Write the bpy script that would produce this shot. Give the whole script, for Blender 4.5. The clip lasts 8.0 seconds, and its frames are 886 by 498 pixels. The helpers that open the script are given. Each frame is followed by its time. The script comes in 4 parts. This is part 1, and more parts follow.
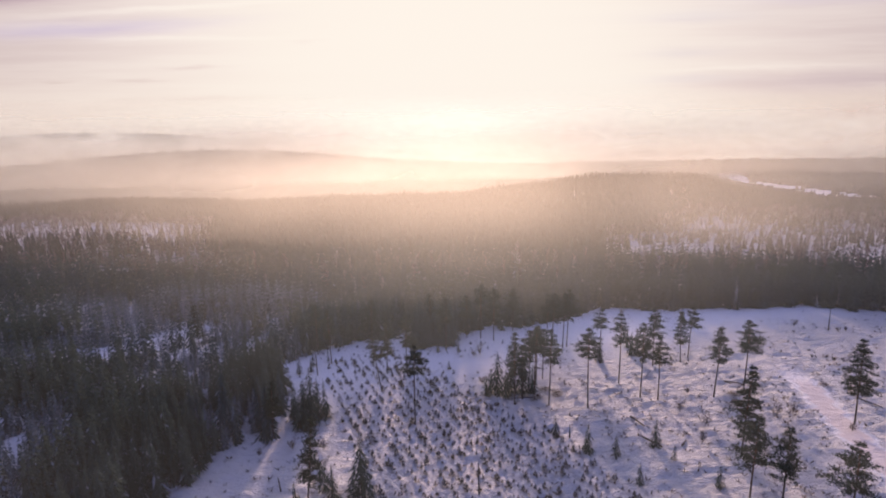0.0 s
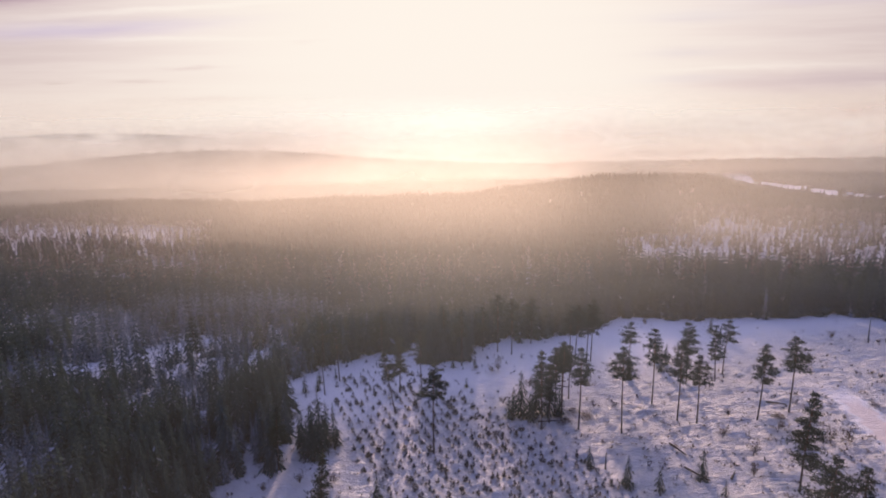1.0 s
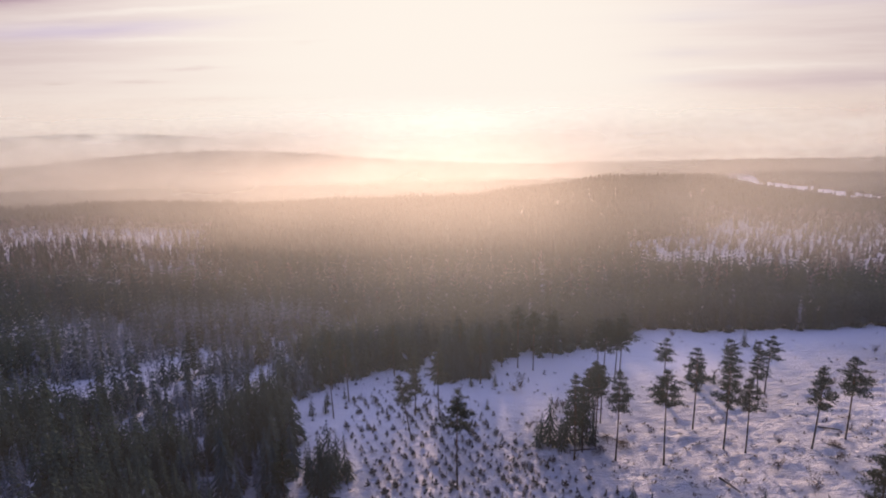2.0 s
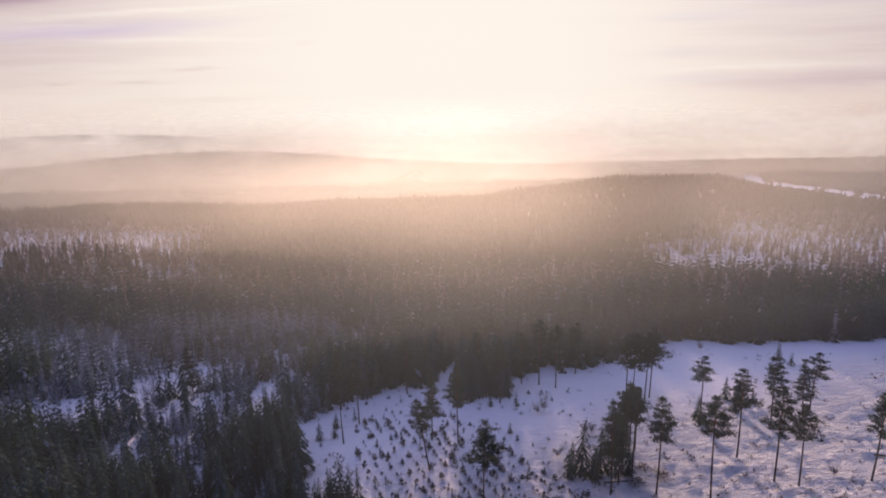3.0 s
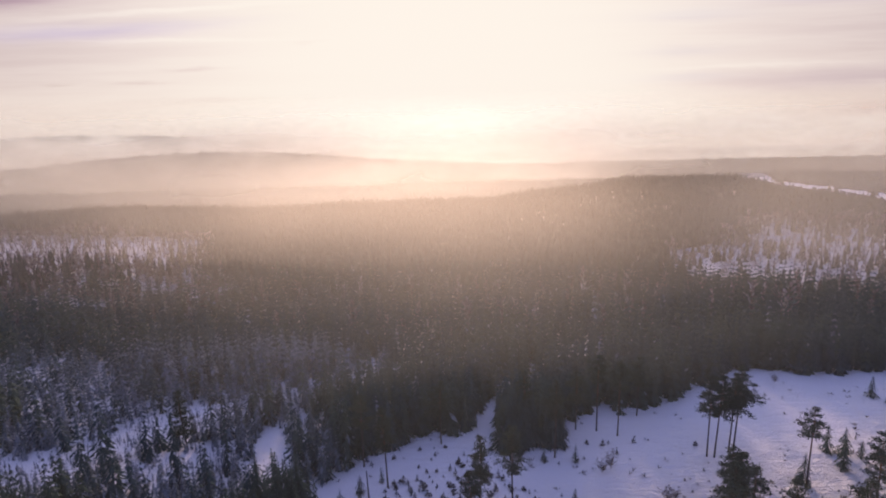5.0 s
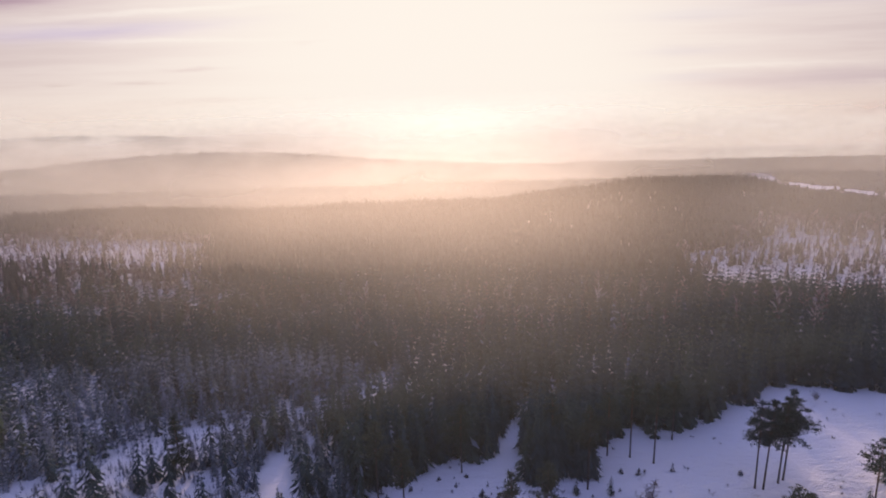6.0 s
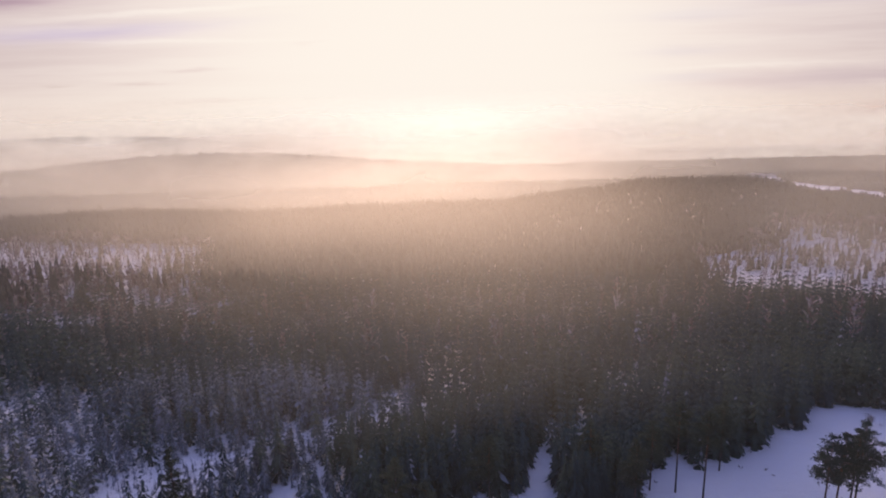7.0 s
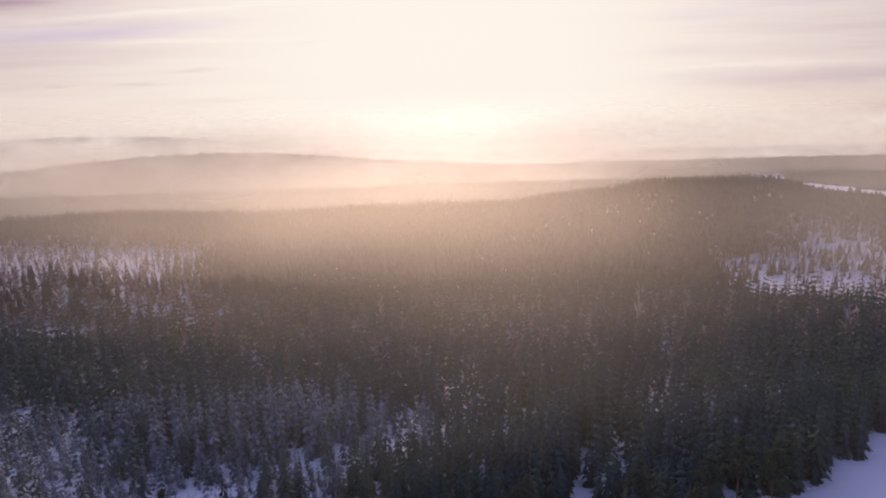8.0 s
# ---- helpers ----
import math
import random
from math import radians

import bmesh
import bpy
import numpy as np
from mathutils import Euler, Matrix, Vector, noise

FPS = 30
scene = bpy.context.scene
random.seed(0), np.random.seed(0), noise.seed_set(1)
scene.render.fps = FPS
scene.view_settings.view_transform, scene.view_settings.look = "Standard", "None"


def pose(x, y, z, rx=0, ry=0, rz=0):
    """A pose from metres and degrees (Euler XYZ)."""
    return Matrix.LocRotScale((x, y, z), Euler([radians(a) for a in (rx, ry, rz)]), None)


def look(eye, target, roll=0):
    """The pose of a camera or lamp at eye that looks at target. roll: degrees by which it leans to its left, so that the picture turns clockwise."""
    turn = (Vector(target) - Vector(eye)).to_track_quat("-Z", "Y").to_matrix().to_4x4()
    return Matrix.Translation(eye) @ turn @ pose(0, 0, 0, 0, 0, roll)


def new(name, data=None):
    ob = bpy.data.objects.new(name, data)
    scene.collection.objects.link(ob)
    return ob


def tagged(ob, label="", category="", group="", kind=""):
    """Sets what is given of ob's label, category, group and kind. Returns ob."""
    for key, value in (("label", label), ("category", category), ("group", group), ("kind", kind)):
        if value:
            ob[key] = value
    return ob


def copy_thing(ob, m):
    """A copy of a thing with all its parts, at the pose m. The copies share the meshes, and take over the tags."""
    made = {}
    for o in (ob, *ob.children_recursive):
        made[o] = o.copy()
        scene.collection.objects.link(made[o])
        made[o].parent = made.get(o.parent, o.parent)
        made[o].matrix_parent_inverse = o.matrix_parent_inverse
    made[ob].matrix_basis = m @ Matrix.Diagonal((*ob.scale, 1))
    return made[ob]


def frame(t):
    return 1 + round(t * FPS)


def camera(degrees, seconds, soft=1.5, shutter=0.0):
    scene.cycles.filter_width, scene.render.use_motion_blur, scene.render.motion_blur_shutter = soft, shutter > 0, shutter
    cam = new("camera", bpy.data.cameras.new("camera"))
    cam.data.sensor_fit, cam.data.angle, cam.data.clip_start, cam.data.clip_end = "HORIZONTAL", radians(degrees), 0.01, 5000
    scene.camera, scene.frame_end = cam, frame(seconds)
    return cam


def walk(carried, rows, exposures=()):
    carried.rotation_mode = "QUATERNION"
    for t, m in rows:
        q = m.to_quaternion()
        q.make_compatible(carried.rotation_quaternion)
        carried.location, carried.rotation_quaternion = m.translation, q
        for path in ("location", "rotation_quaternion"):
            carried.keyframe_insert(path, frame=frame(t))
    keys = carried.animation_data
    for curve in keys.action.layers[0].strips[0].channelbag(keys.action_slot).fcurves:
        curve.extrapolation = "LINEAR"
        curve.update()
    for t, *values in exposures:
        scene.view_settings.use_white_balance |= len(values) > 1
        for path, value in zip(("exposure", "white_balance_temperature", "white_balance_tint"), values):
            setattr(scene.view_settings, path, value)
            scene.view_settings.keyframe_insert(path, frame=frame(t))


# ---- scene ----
cam = camera(79.7, 8.0, soft=1.9)
METRES, EYE, TILT, LEAN, TURN = 90.4, 60.0, 0.0, 0.0, 0.0
ROWS = [
    (0.0, 0.0, 0.0, 0.0, -0.2, -11.29, 1.0),
    (0.5, -0.0256, 0.0652, 0.0018, -0.21, -11.3, 1.04),
    (1.0, -0.0456, 0.1168, 0.0029, -0.21, -11.28, 1.09),
    (1.5, -0.0706, 0.1817, 0.0033, -0.21, -11.26, 1.1),
    (3.0, -0.1335, 0.3473, 0.0081, -0.11, -11.25, 1.22),
    (3.5, -0.1592, 0.4122, 0.0103, -0.11, -11.24, 1.23),
    (4.0, -0.1788, 0.4636, 0.0125, -0.11, -11.3, 1.25),
    (4.5, -0.2032, 0.5294, 0.0136, -0.11, -11.28, 1.33),
    (6.0, -0.2683, 0.6937, 0.0185, -0.13, -11.29, 1.44),
    (6.5, -0.2939, 0.7555, 0.0197, -0.13, -11.25, 1.45),
    (7.0, -0.3161, 0.8109, 0.0202, -0.15, -11.25, 1.51),
    (7.5, -0.3409, 0.8746, 0.0215, -0.13, -11.25, 1.56),
    (8.0, -0.3638, 0.9311, 0.0228, -0.07, -11.27, 1.58),
]
walk(cam, [(t, pose(0, 0, EYE, TILT, LEAN, TURN) @ pose(METRES * x, METRES * y, METRES * z, 90 + pitch, roll, yaw)) for t, x, y, z, yaw, pitch, roll in ROWS])

# ---------------------------------------------------------------- light
SUN_EL, SUN_AZ = 12.9, 0.3          # degrees; azimuth from +y towards +x
sun_dir = Vector((math.sin(radians(SUN_AZ)) * math.cos(radians(SUN_EL)),
                  math.cos(radians(SUN_AZ)) * math.cos(radians(SUN_EL)), math.sin(radians(SUN_EL))))
sun_data = bpy.data.lights.new("sun", "SUN")
sun_data.energy, sun_data.angle, sun_data.color = 5.0, radians(5.0), (1.0, 0.675, 0.53)
sun = new("sun", sun_data)
sun.matrix_world = look(sun_dir * 1000, (0, 0, 0))


class Nodes:
    """Short hand for building a node tree."""

    def __init__(self, tree):
        self.tree = tree
        tree.nodes.clear()

    def add(self, kind, ins=None, **props):
        n = self.tree.nodes.new(kind)
        for k, v in props.items():
            setattr(n, k, v)
        for k, v in (ins or {}).items():
            s = n.inputs[k]
            if isinstance(v, bpy.types.NodeSocket):
                self.tree.links.new(v, s)
            elif isinstance(v, tuple) and len(v) == 3 and s.type == "RGBA":
                s.default_value = (*v, 1)
            else:
                s.default_value = v
        return n

    def math(self, op, a, b=0.0, c=0.0, clamp=False):
        return self.add("ShaderNodeMath", {0: a, 1: b, 2: c}, operation=op, use_clamp=clamp).outputs[0]

    def vec(self, op, a, b=(0, 0, 0)):
        return self.add("ShaderNodeVectorMath", {0: a, 1: b}, operation=op).outputs[0]

    def dot(self, a, b):
        return self.add("ShaderNodeVectorMath", {0: a, 1: b}, operation="DOT_PRODUCT").outputs["Value"]

    def ramp(self, v, lo, hi, out0=0.0, out1=1.0):
        return self.add("ShaderNodeMapRange", {0: v, 1: lo, 2: hi, 3: out0, 4: out1}, interpolation_type="SMOOTHSTEP").outputs[0]

    def mix(self, f, a, b, blend="MIX"):
        n = self.add("ShaderNodeMix", {0: f, 6: a, 7: b}, data_type="RGBA", blend_type=blend)
        return n.outputs[2]

    def noise(self, vec, scale, detail=3.0, rough=0.5):
        return self.add("ShaderNodeTexNoise", {"Vector": vec, "Scale": scale, "Detail": detail, "Roughness": rough}).outputs[0]

    def scaled(self, vec, s):
        return self.vec("MULTIPLY", vec, s)


def make_world():
    w = bpy.data.worlds.new("winter_sky")
    scene.world = w
    w.use_nodes = True
    n = Nodes(w.node_tree)
    way = n.add("ShaderNodeTexCoord").outputs["Generated"]
    sky = n.add("ShaderNodeTexSky", sky_type="NISHITA", sun_disc=False, sun_elevation=radians(SUN_EL), sun_rotation=radians(SUN_AZ),
                altitude=200.0, air_density=1.0, dust_density=1.0, ozone_density=2.5).outputs[0]
    base = n.mix(1.0, n.scaled(sky, (0.022, 0.022, 0.022)), (1.0, 0.82, 1.06), "MULTIPLY")
    sep = n.add("ShaderNodeSeparateXYZ", {0: way})
    up = n.math("MAXIMUM", sep.outputs[2], 0.0)
    cosine = n.math("MAXIMUM", n.dot(way, tuple(sun_dir)), 0.0)

    def plus(c, tint, amount):
        return n.vec("ADD", c, n.add("ShaderNodeVectorMath", {0: tint, 3: amount}, operation="SCALE").outputs[0])

    # tangent directions: u to the right, v up, of the sky ahead
    ahead = n.math("MAXIMUM", sep.outputs[1], 0.05)
    u, v = n.math("DIVIDE", sep.outputs[0], ahead), n.math("DIVIDE", sep.outputs[2], ahead)
    # pink-grey veil of the low sky, creamy haze widening round the sun, the sun's white core, and the violet upper sky
    front = n.ramp(sep.outputs[1], -0.4, 0.75)
    low = n.math("MULTIPLY", n.ramp(up, 0.22, 0.85, 1.0, 0.0), front)
    wide = n.math("EXPONENT", n.math("MULTIPLY", n.math("POWER", n.math("ABSOLUTE", n.math("DIVIDE", n.math("ADD", u, 0.01), 0.56)), 2.0), -1.0))
    core = n.math("EXPONENT", n.math("MULTIPLY", n.math("SUBTRACT", 1.0, cosine), -26.0))
    col = plus(base, (0.62, 0.485, 0.43), low)
    col = plus(col, (0.49, 0.45, 0.36), n.math("MULTIPLY", low, wide))
    col = plus(col, (0.50, 0.46, 0.42), core)
    col = plus(col, (0.24, 0.272, 0.61), n.ramp(up, 0.24, 0.70))
    # thin clouds, laid out on a flat sheet ahead: u to the right, v up
    flat = n.add("ShaderNodeCombineXYZ", {0: u, 1: v, 2: 0.0}).outputs[0]
    v = n.math("ADD", v, n.math("MULTIPLY", n.math("SUBTRACT", n.noise(n.scaled(flat, (9.0, 60.0, 1.0)), 1.0, 4.0, 0.6), 0.5), 0.016))
    streak = n.noise(n.scaled(flat, (1.6, 26.0, 1.0)), 1.0, 5.0, 0.6)
    haze = n.noise(n.scaled(flat, (1.1, 9.0, 1.0)), 1.0, 3.0, 0.5)
    some = n.math("ADD", n.ramp(streak, 0.35, 0.68, -0.05, 0.05), n.ramp(haze, 0.35, 0.68, -0.045, 0.045))
    col = plus(col, (1.0, 0.96, 0.86), n.math("MULTIPLY", some, n.ramp(v, 0.0, 0.10)))

    def streaks(u0, v0, wide, high, slope, tint, amount):
        nonlocal col
        du = n.math("DIVIDE", n.math("SUBTRACT", u, u0), wide)
        dv = n.math("DIVIDE", n.math("SUBTRACT", n.math("SUBTRACT", v, v0), n.math("MULTIPLY", n.math("SUBTRACT", u, u0), slope)), high)
        q = n.math("ADD", n.math("MULTIPLY", du, du), n.math("MULTIPLY", dv, dv))
        col = plus(col, tint, n.math("MULTIPLY", n.math("EXPONENT", n.math("MULTIPLY", q, -1.0)), amount))

    streaks(-0.42, 0.243, 0.20, 0.0050, 0.040, (1.0, 0.95, 0.95), 0.26)
    streaks(-0.42, 0.191, 0.20, 0.0030, -0.012, (1.0, 0.95, 0.93), 0.16)
    streaks(-0.62, 0.208, 0.24, 0.0130, 0.012, (0.15, 0.12, -0.03), -1.0)
    streaks(-0.38, 0.222, 0.16, 0.0090, 0.030, (0.10, 0.07, 0.01), -1.0)
    streaks(-0.78, 0.262, 0.14, 0.0120, 0.020, (0.26, 0.27, 0.20), -1.0)
    streaks(-0.46, 0.270, 0.10, 0.0060, 0.020, (0.10, 0.10, 0.08), -1.0)
    streaks(0.72, 0.098, 0.30, 0.0200, 0.020, (0.20, 0.18, 0.12), -1.0)
    streaks(0.42, 0.106, 0.10, 0.0090, 0.000, (0.14, 0.09, 0.03), -1.0)
    streaks(0.42, 0.150, 0.08, 0.0100, 0.010, (0.14, 0.09, 0.03), -1.0)
    streaks(0.42, 0.212, 0.12, 0.0120, 0.010, (0.13, 0.08, 0.01), -1.0)
    streaks(0.70, 0.245, 0.20, 0.0150, 0.010, (0.06, 0.04, -0.05), -1.0)
    streaks(0.55, 0.124, 0.22, 0.0035, 0.012, (1.0, 0.93, 0.86), 0.09)
    streaks(0.84, 0.040, 0.22, 0.0160, 0.030, (0.16, 0.17, 0.14), -1.0)
    streaks(-0.235, 0.184, 0.040, 0.0030, 0.0, (0.22, 0.22, 0.20), -1.0)
    streaks(-0.241, 0.179, 0.020, 0.0040, 0.0, (0.22, 0.22, 0.20), -1.0)
    streaks(-0.440, 0.142, 0.050, 0.0030, 0.0, (0.18, 0.17, 0.15), -1.0)
    streaks(-0.540, 0.119, 0.050, 0.0024, -0.03, (0.13, 0.12, 0.11), -1.0)
    streaks(-0.690, 0.120, 0.026, 0.0024, -0.03, (0.11, 0.10, 0.10), -1.0)
    streaks(-0.390, 0.087, 0.100, 0.0034, 0.012, (0.12, 0.11, 0.09), -1.0)
    streaks(-0.250, 0.080, 0.080, 0.0030, 0.0, (0.07, 0.07, 0.07), -1.0)
    full = (1.0, 0.91, 0.82)
    x = n.vec("DIVIDE", n.vec("MAXIMUM", col, (0.01, 0.01, 0.01)), full)
    x6 = n.vec("MULTIPLY", n.vec("MULTIPLY", n.vec("MULTIPLY", x, x), x), n.vec("MULTIPLY", n.vec("MULTIPLY", x, x), x))
    knee = n.vec("POWER", n.vec("ADD", x6, (1.0, 1.0, 1.0)), (1 / 6, 1 / 6, 1 / 6))
    col = n.vec("MULTIPLY", n.vec("DIVIDE", x, knee), full)
    bg = n.add("ShaderNodeBackground", {0: col, 1: 1.0})
    n.add("ShaderNodeOutputWorld", {0: bg.outputs[0]})


make_world()


# ---------------------------------------------------------------- materials
def material(name):
    m = bpy.data.materials.new(name)
    m.use_nodes = True
    return m, Nodes(m.node_tree)


def snow_material():
    m, n = material("snow")
    pos = n.add("ShaderNodeNewGeometry").outputs["Position"]
    big = n.noise(pos, 0.05, 4.0)
    fine = n.noise(n.scaled(pos, (0.34, 0.98, 0.4)), 1.0, 6.0, 0.65)
    grit = n.noise(n.scaled(pos, (1.5, 3.2, 1.0)), 1.0, 4.0, 0.6)
    clod = n.noise(n.scaled(pos, (0.22, 0.5, 0.2)), 1.0, 3.0, 0.5)
    litter = n.noise(n.scaled(pos, (1.6, 3.0, 1.0)), 1.0, 5.0, 0.72)
    col = n.mix(big, (0.85, 0.85, 0.88), (0.93, 0.92, 0.93))
    blotch = n.ramp(n.noise(pos, 0.22, 4.0, 0.65), 0.32, 0.62, 0.55, 0.95)
    col = n.mix(n.math("MULTIPLY", n.add("ShaderNodeAttribute", attribute_name="wooded").outputs["Fac"], blotch), col, (0.085, 0.080, 0.072))
    # the pink of sunlight on the smooth track is put into its colour
    col = n.mix(n.ramp(n.add("ShaderNodeAttribute", attribute_name="packed_sunlit").outputs["Fac"], 0.55, 0.9), col, (0.82, 0.74, 0.71))
    loose = n.math("SUBTRACT", 1.0, n.add("ShaderNodeAttribute", attribute_name="packed_sunlit").outputs["Fac"])
    col = n.mix(n.math("MULTIPLY", n.ramp(litter, 0.60, 0.76, 0.0, 0.6), loose), col, (0.26, 0.21, 0.18))
    bump = n.add("ShaderNodeBump", {"Strength": n.math("MAXIMUM", loose, 0.45), "Distance": 1.9, "Height": n.math("ADD", n.math("ADD", fine, n.math("MULTIPLY", grit, 0.55)), n.math("MULTIPLY", clod, 0.8))})
    bs = n.add("ShaderNodeBsdfPrincipled", {"Base Color": col, "Roughness": 0.62, "Specular IOR Level": 0.25, "Normal": bump.outputs[0]})
    n.add("ShaderNodeOutputMaterial", {0: bs.outputs[0]})
    return m


def needle_material(name, dark, light, frost, snow_from, brown=(1.10, 1.12, 1.06), leak=0.12, share=0.1):
    """Needles that differ from tree to tree and bough to bough, with frost on what faces up: frost is its strength, snow_from the
    noise level where it starts, share how many boughs of a frosty tree are white."""
    m, n = material(name)
    geo = n.add("ShaderNodeNewGeometry")
    bough = geo.outputs["Random Per Island"]
    tree = n.math("FRACT", n.math("ADD", n.add("ShaderNodeAttribute", attribute_name="tone").outputs["Fac"], n.add("ShaderNodeObjectInfo").outputs["Random"]))
    pos = geo.outputs["Position"]
    col = n.mix(n.math("ADD", n.math("MULTIPLY", bough, 0.4), n.math("MULTIPLY", tree, 0.6)), dark, light)
    upz = n.add("ShaderNodeSeparateXYZ", {0: geo.outputs["True Normal"]}).outputs[2]
    patch = n.noise(pos, 0.06, 3.0, 0.6)
    grain = n.noise(pos, 2.2, 3.0, 0.65)
    coin = n.math("FRACT", n.math("MULTIPLY", bough, 17.31))
    amount = n.math("ADD", n.math("MULTIPLY", patch, 0.5), n.math("ADD", n.math("MULTIPLY", grain, 0.7), n.math("MULTIPLY", coin, 0.25)))
    f = n.math("MULTIPLY", n.ramp(amount, snow_from, snow_from + 0.25), n.ramp(n.math("ABSOLUTE", upz), 0.1, 0.7))
    stand = n.noise(n.scaled(pos, (0.07, 0.07, 0.02)), 1.0, 3.0, 0.6)
    col = n.mix(n.ramp(stand, 0.35, 0.68, 0.0, 0.75), col, n.scaled(col, brown))
    frosty = n.ramp(n.math("FRACT", n.math("MULTIPLY", tree, 7.13)), 0.3, 0.95, 0.0, share)
    white = n.math("MULTIPLY", n.math("LESS_THAN", coin, frosty), 0.34)
    col = n.mix(n.math("MAXIMUM", n.math("MULTIPLY", f, frost), white), col, (0.66, 0.71, 0.80))
    dif = n.add("ShaderNodeBsdfPrincipled", {"Base Color": col, "Roughness": 1.0, "Specular IOR Level": 0.0})
    tra = n.add("ShaderNodeBsdfTranslucent", {0: col})
    mx = n.add("ShaderNodeMixShader", {0: leak, 1: dif.outputs[0], 2: tra.outputs[0]})
    n.add("ShaderNodeOutputMaterial", {0: mx.outputs[0]})
    return m


def bark_material(name, low, high, split):
    """Bark that turns from grey-brown to orange at the height split."""
    m, n = material(name)
    tc = n.add("ShaderNodeTexCoord").outputs["Object"]
    z = n.add("ShaderNodeSeparateXYZ", {0: tc}).outputs[2]
    g = n.noise(n.scaled(tc, (6.0, 6.0, 1.2)), 1.0, 4.0, 0.65)
    col = n.mix(n.ramp(z, split - 3, split + 3), low, high)
    col = n.mix(n.ramp(g, 0.35, 0.7), n.scaled(col, (0.55, 0.55, 0.55)), col)
    bump = n.add("ShaderNodeBump", {"Strength": 0.8, "Distance": 0.04, "Height": g})
    bs = n.add("ShaderNodeBsdfPrincipled", {"Base Color": col, "Roughness": 0.9, "Normal": bump.outputs[0]})
    n.add("ShaderNodeOutputMaterial", {0: bs.outputs[0]})
    return m


def mist_material(name, density, low, high, forward, foot, rise, tint, west, east, away, pale):
    """Mist sheet standing in for haze and glare: mostly clear, the rest scatters light, most of it forwards. It thins
    out with height.
    """
    m, n = material(name)
    pos = n.add("ShaderNodeNewGeometry").outputs["Position"]
    z = n.add("ShaderNodeSeparateXYZ", {0: pos}).outputs[2]
    cl = n.noise(n.scaled(pos, (0.004, 0.004, 0.012)), 1.0, 4.0, 0.55)
    a = n.math("MULTIPLY", n.math("MULTIPLY", n.ramp(z, low, high, 1.0, 0.0), n.ramp(z, foot, foot + rise)), n.ramp(cl, 0.2, 0.8, density * 0.6, density * 1.4))
    x = n.add("ShaderNodeSeparateXYZ", {0: pos}).outputs[0]
    a = n.math("MULTIPLY", n.math("MULTIPLY", a, n.ramp(x, -190.0, 10.0, west, 1.0)), n.ramp(x, 0.24 * away, 0.5 * away, 1.0, east))
    if away < 600:
        a = n.math("MINIMUM", a, 0.235)
    # haze colour is put into the sheet by distance, with less red far off
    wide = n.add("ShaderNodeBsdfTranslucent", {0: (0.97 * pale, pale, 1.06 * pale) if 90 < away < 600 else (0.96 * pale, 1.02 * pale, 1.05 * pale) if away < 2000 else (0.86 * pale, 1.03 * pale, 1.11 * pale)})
    ahead = n.add("ShaderNodeBsdfRefraction", {0: tint, "Roughness": 1.0 if forward > 0.3 else 0.72, "IOR": 1.6})
    sc = n.add("ShaderNodeMixShader", {0: forward, 1: wide.outputs[0], 2: ahead.outputs[0]})
    clear = n.add("ShaderNodeBsdfTransparent")
    mx = n.add("ShaderNodeMixShader", {0: a, 1: clear.outputs[0], 2: sc.outputs[0]})
    n.add("ShaderNodeOutputMaterial", {0: mx.outputs[0]})
    return m


SNOW = snow_material()
SPRUCE = needle_material("spruce_needles", (0.034, 0.056, 0.058), (0.076, 0.108, 0.107), 0.10, 0.82, share=0.0)
OLIVE = needle_material("olive_spruce_needles", (0.047, 0.072, 0.060), (0.091, 0.126, 0.100), 0.14, 0.85, (1.05, 1.0, 0.92), 0.16, 0.04)
FROSTED = needle_material("frosted_spruce_needles", (0.060, 0.084, 0.094), (0.129, 0.160, 0.168), 0.34, 0.66, share=0.18)
RIMED = needle_material("rimed_young_spruce", (0.064, 0.082, 0.102), (0.135, 0.158, 0.184), 0.42, 0.60, (1.05, 1.0, 1.0), 0.15, 0.3)
PINE = needle_material("pine_needles", (0.030, 0.046, 0.038), (0.078, 0.100, 0.074), 0.4, 0.97, (1.15, 1.05, 0.92), 0.18, 0.03)
SAPLING = needle_material("sapling_needles", (0.052, 0.056, 0.060), (0.115, 0.115, 0.120), 0.5, 0.76, share=0.10)
WOODS = needle_material("far_woods_needles", (0.046, 0.054, 0.054), (0.076, 0.084, 0.080), 0.03, 0.9, share=0.0)
BIRCH = needle_material("frosted_birch_twigs", (0.10, 0.085, 0.090), (0.19, 0.165, 0.172), 0.4, 0.7, (1.1, 1.0, 1.0), 0.2, 0.15)
TWIGS = needle_material("bare_twigs", (0.070, 0.050, 0.040), (0.130, 0.095, 0.075), 0.6, 0.7)
BARK = bark_material("pine_bark", (0.075, 0.055, 0.045), (0.21, 0.105, 0.055), 8.0)
GREY_BARK = bark_material("spruce_bark", (0.070, 0.056, 0.048), (0.085, 0.068, 0.058), 6.0)


# ---------------------------------------------------------------- lie of the land
def sstep(a, b, v):
    t = np.clip((np.asarray(v, float) - a) / (b - a), 0, 1)
    return t * t * (3 - 2 * t)


# hills: centre x, y, rise, half widths along and across, turn in degrees
HILLS = [
    (100, 542, 8.1, 172, 68, -14), (249, 574, 19.5, 68, 42, 16), (133, 564, 12.4, 89, 40, 24), (-349, 563, 7.7, 72, 225, 20),
    (-260, 400, 3, 120, 60, 0), (-791, 1820, 83.5, 503, 60, 27), (-1852, 2876, 176, 1110, 80, 29),
    (726, 1408, 36.4, 266, 50, -8), (416, 653, 12.5, 56, 40, 30), (700, 618, 52, 96, 40, -10),
]


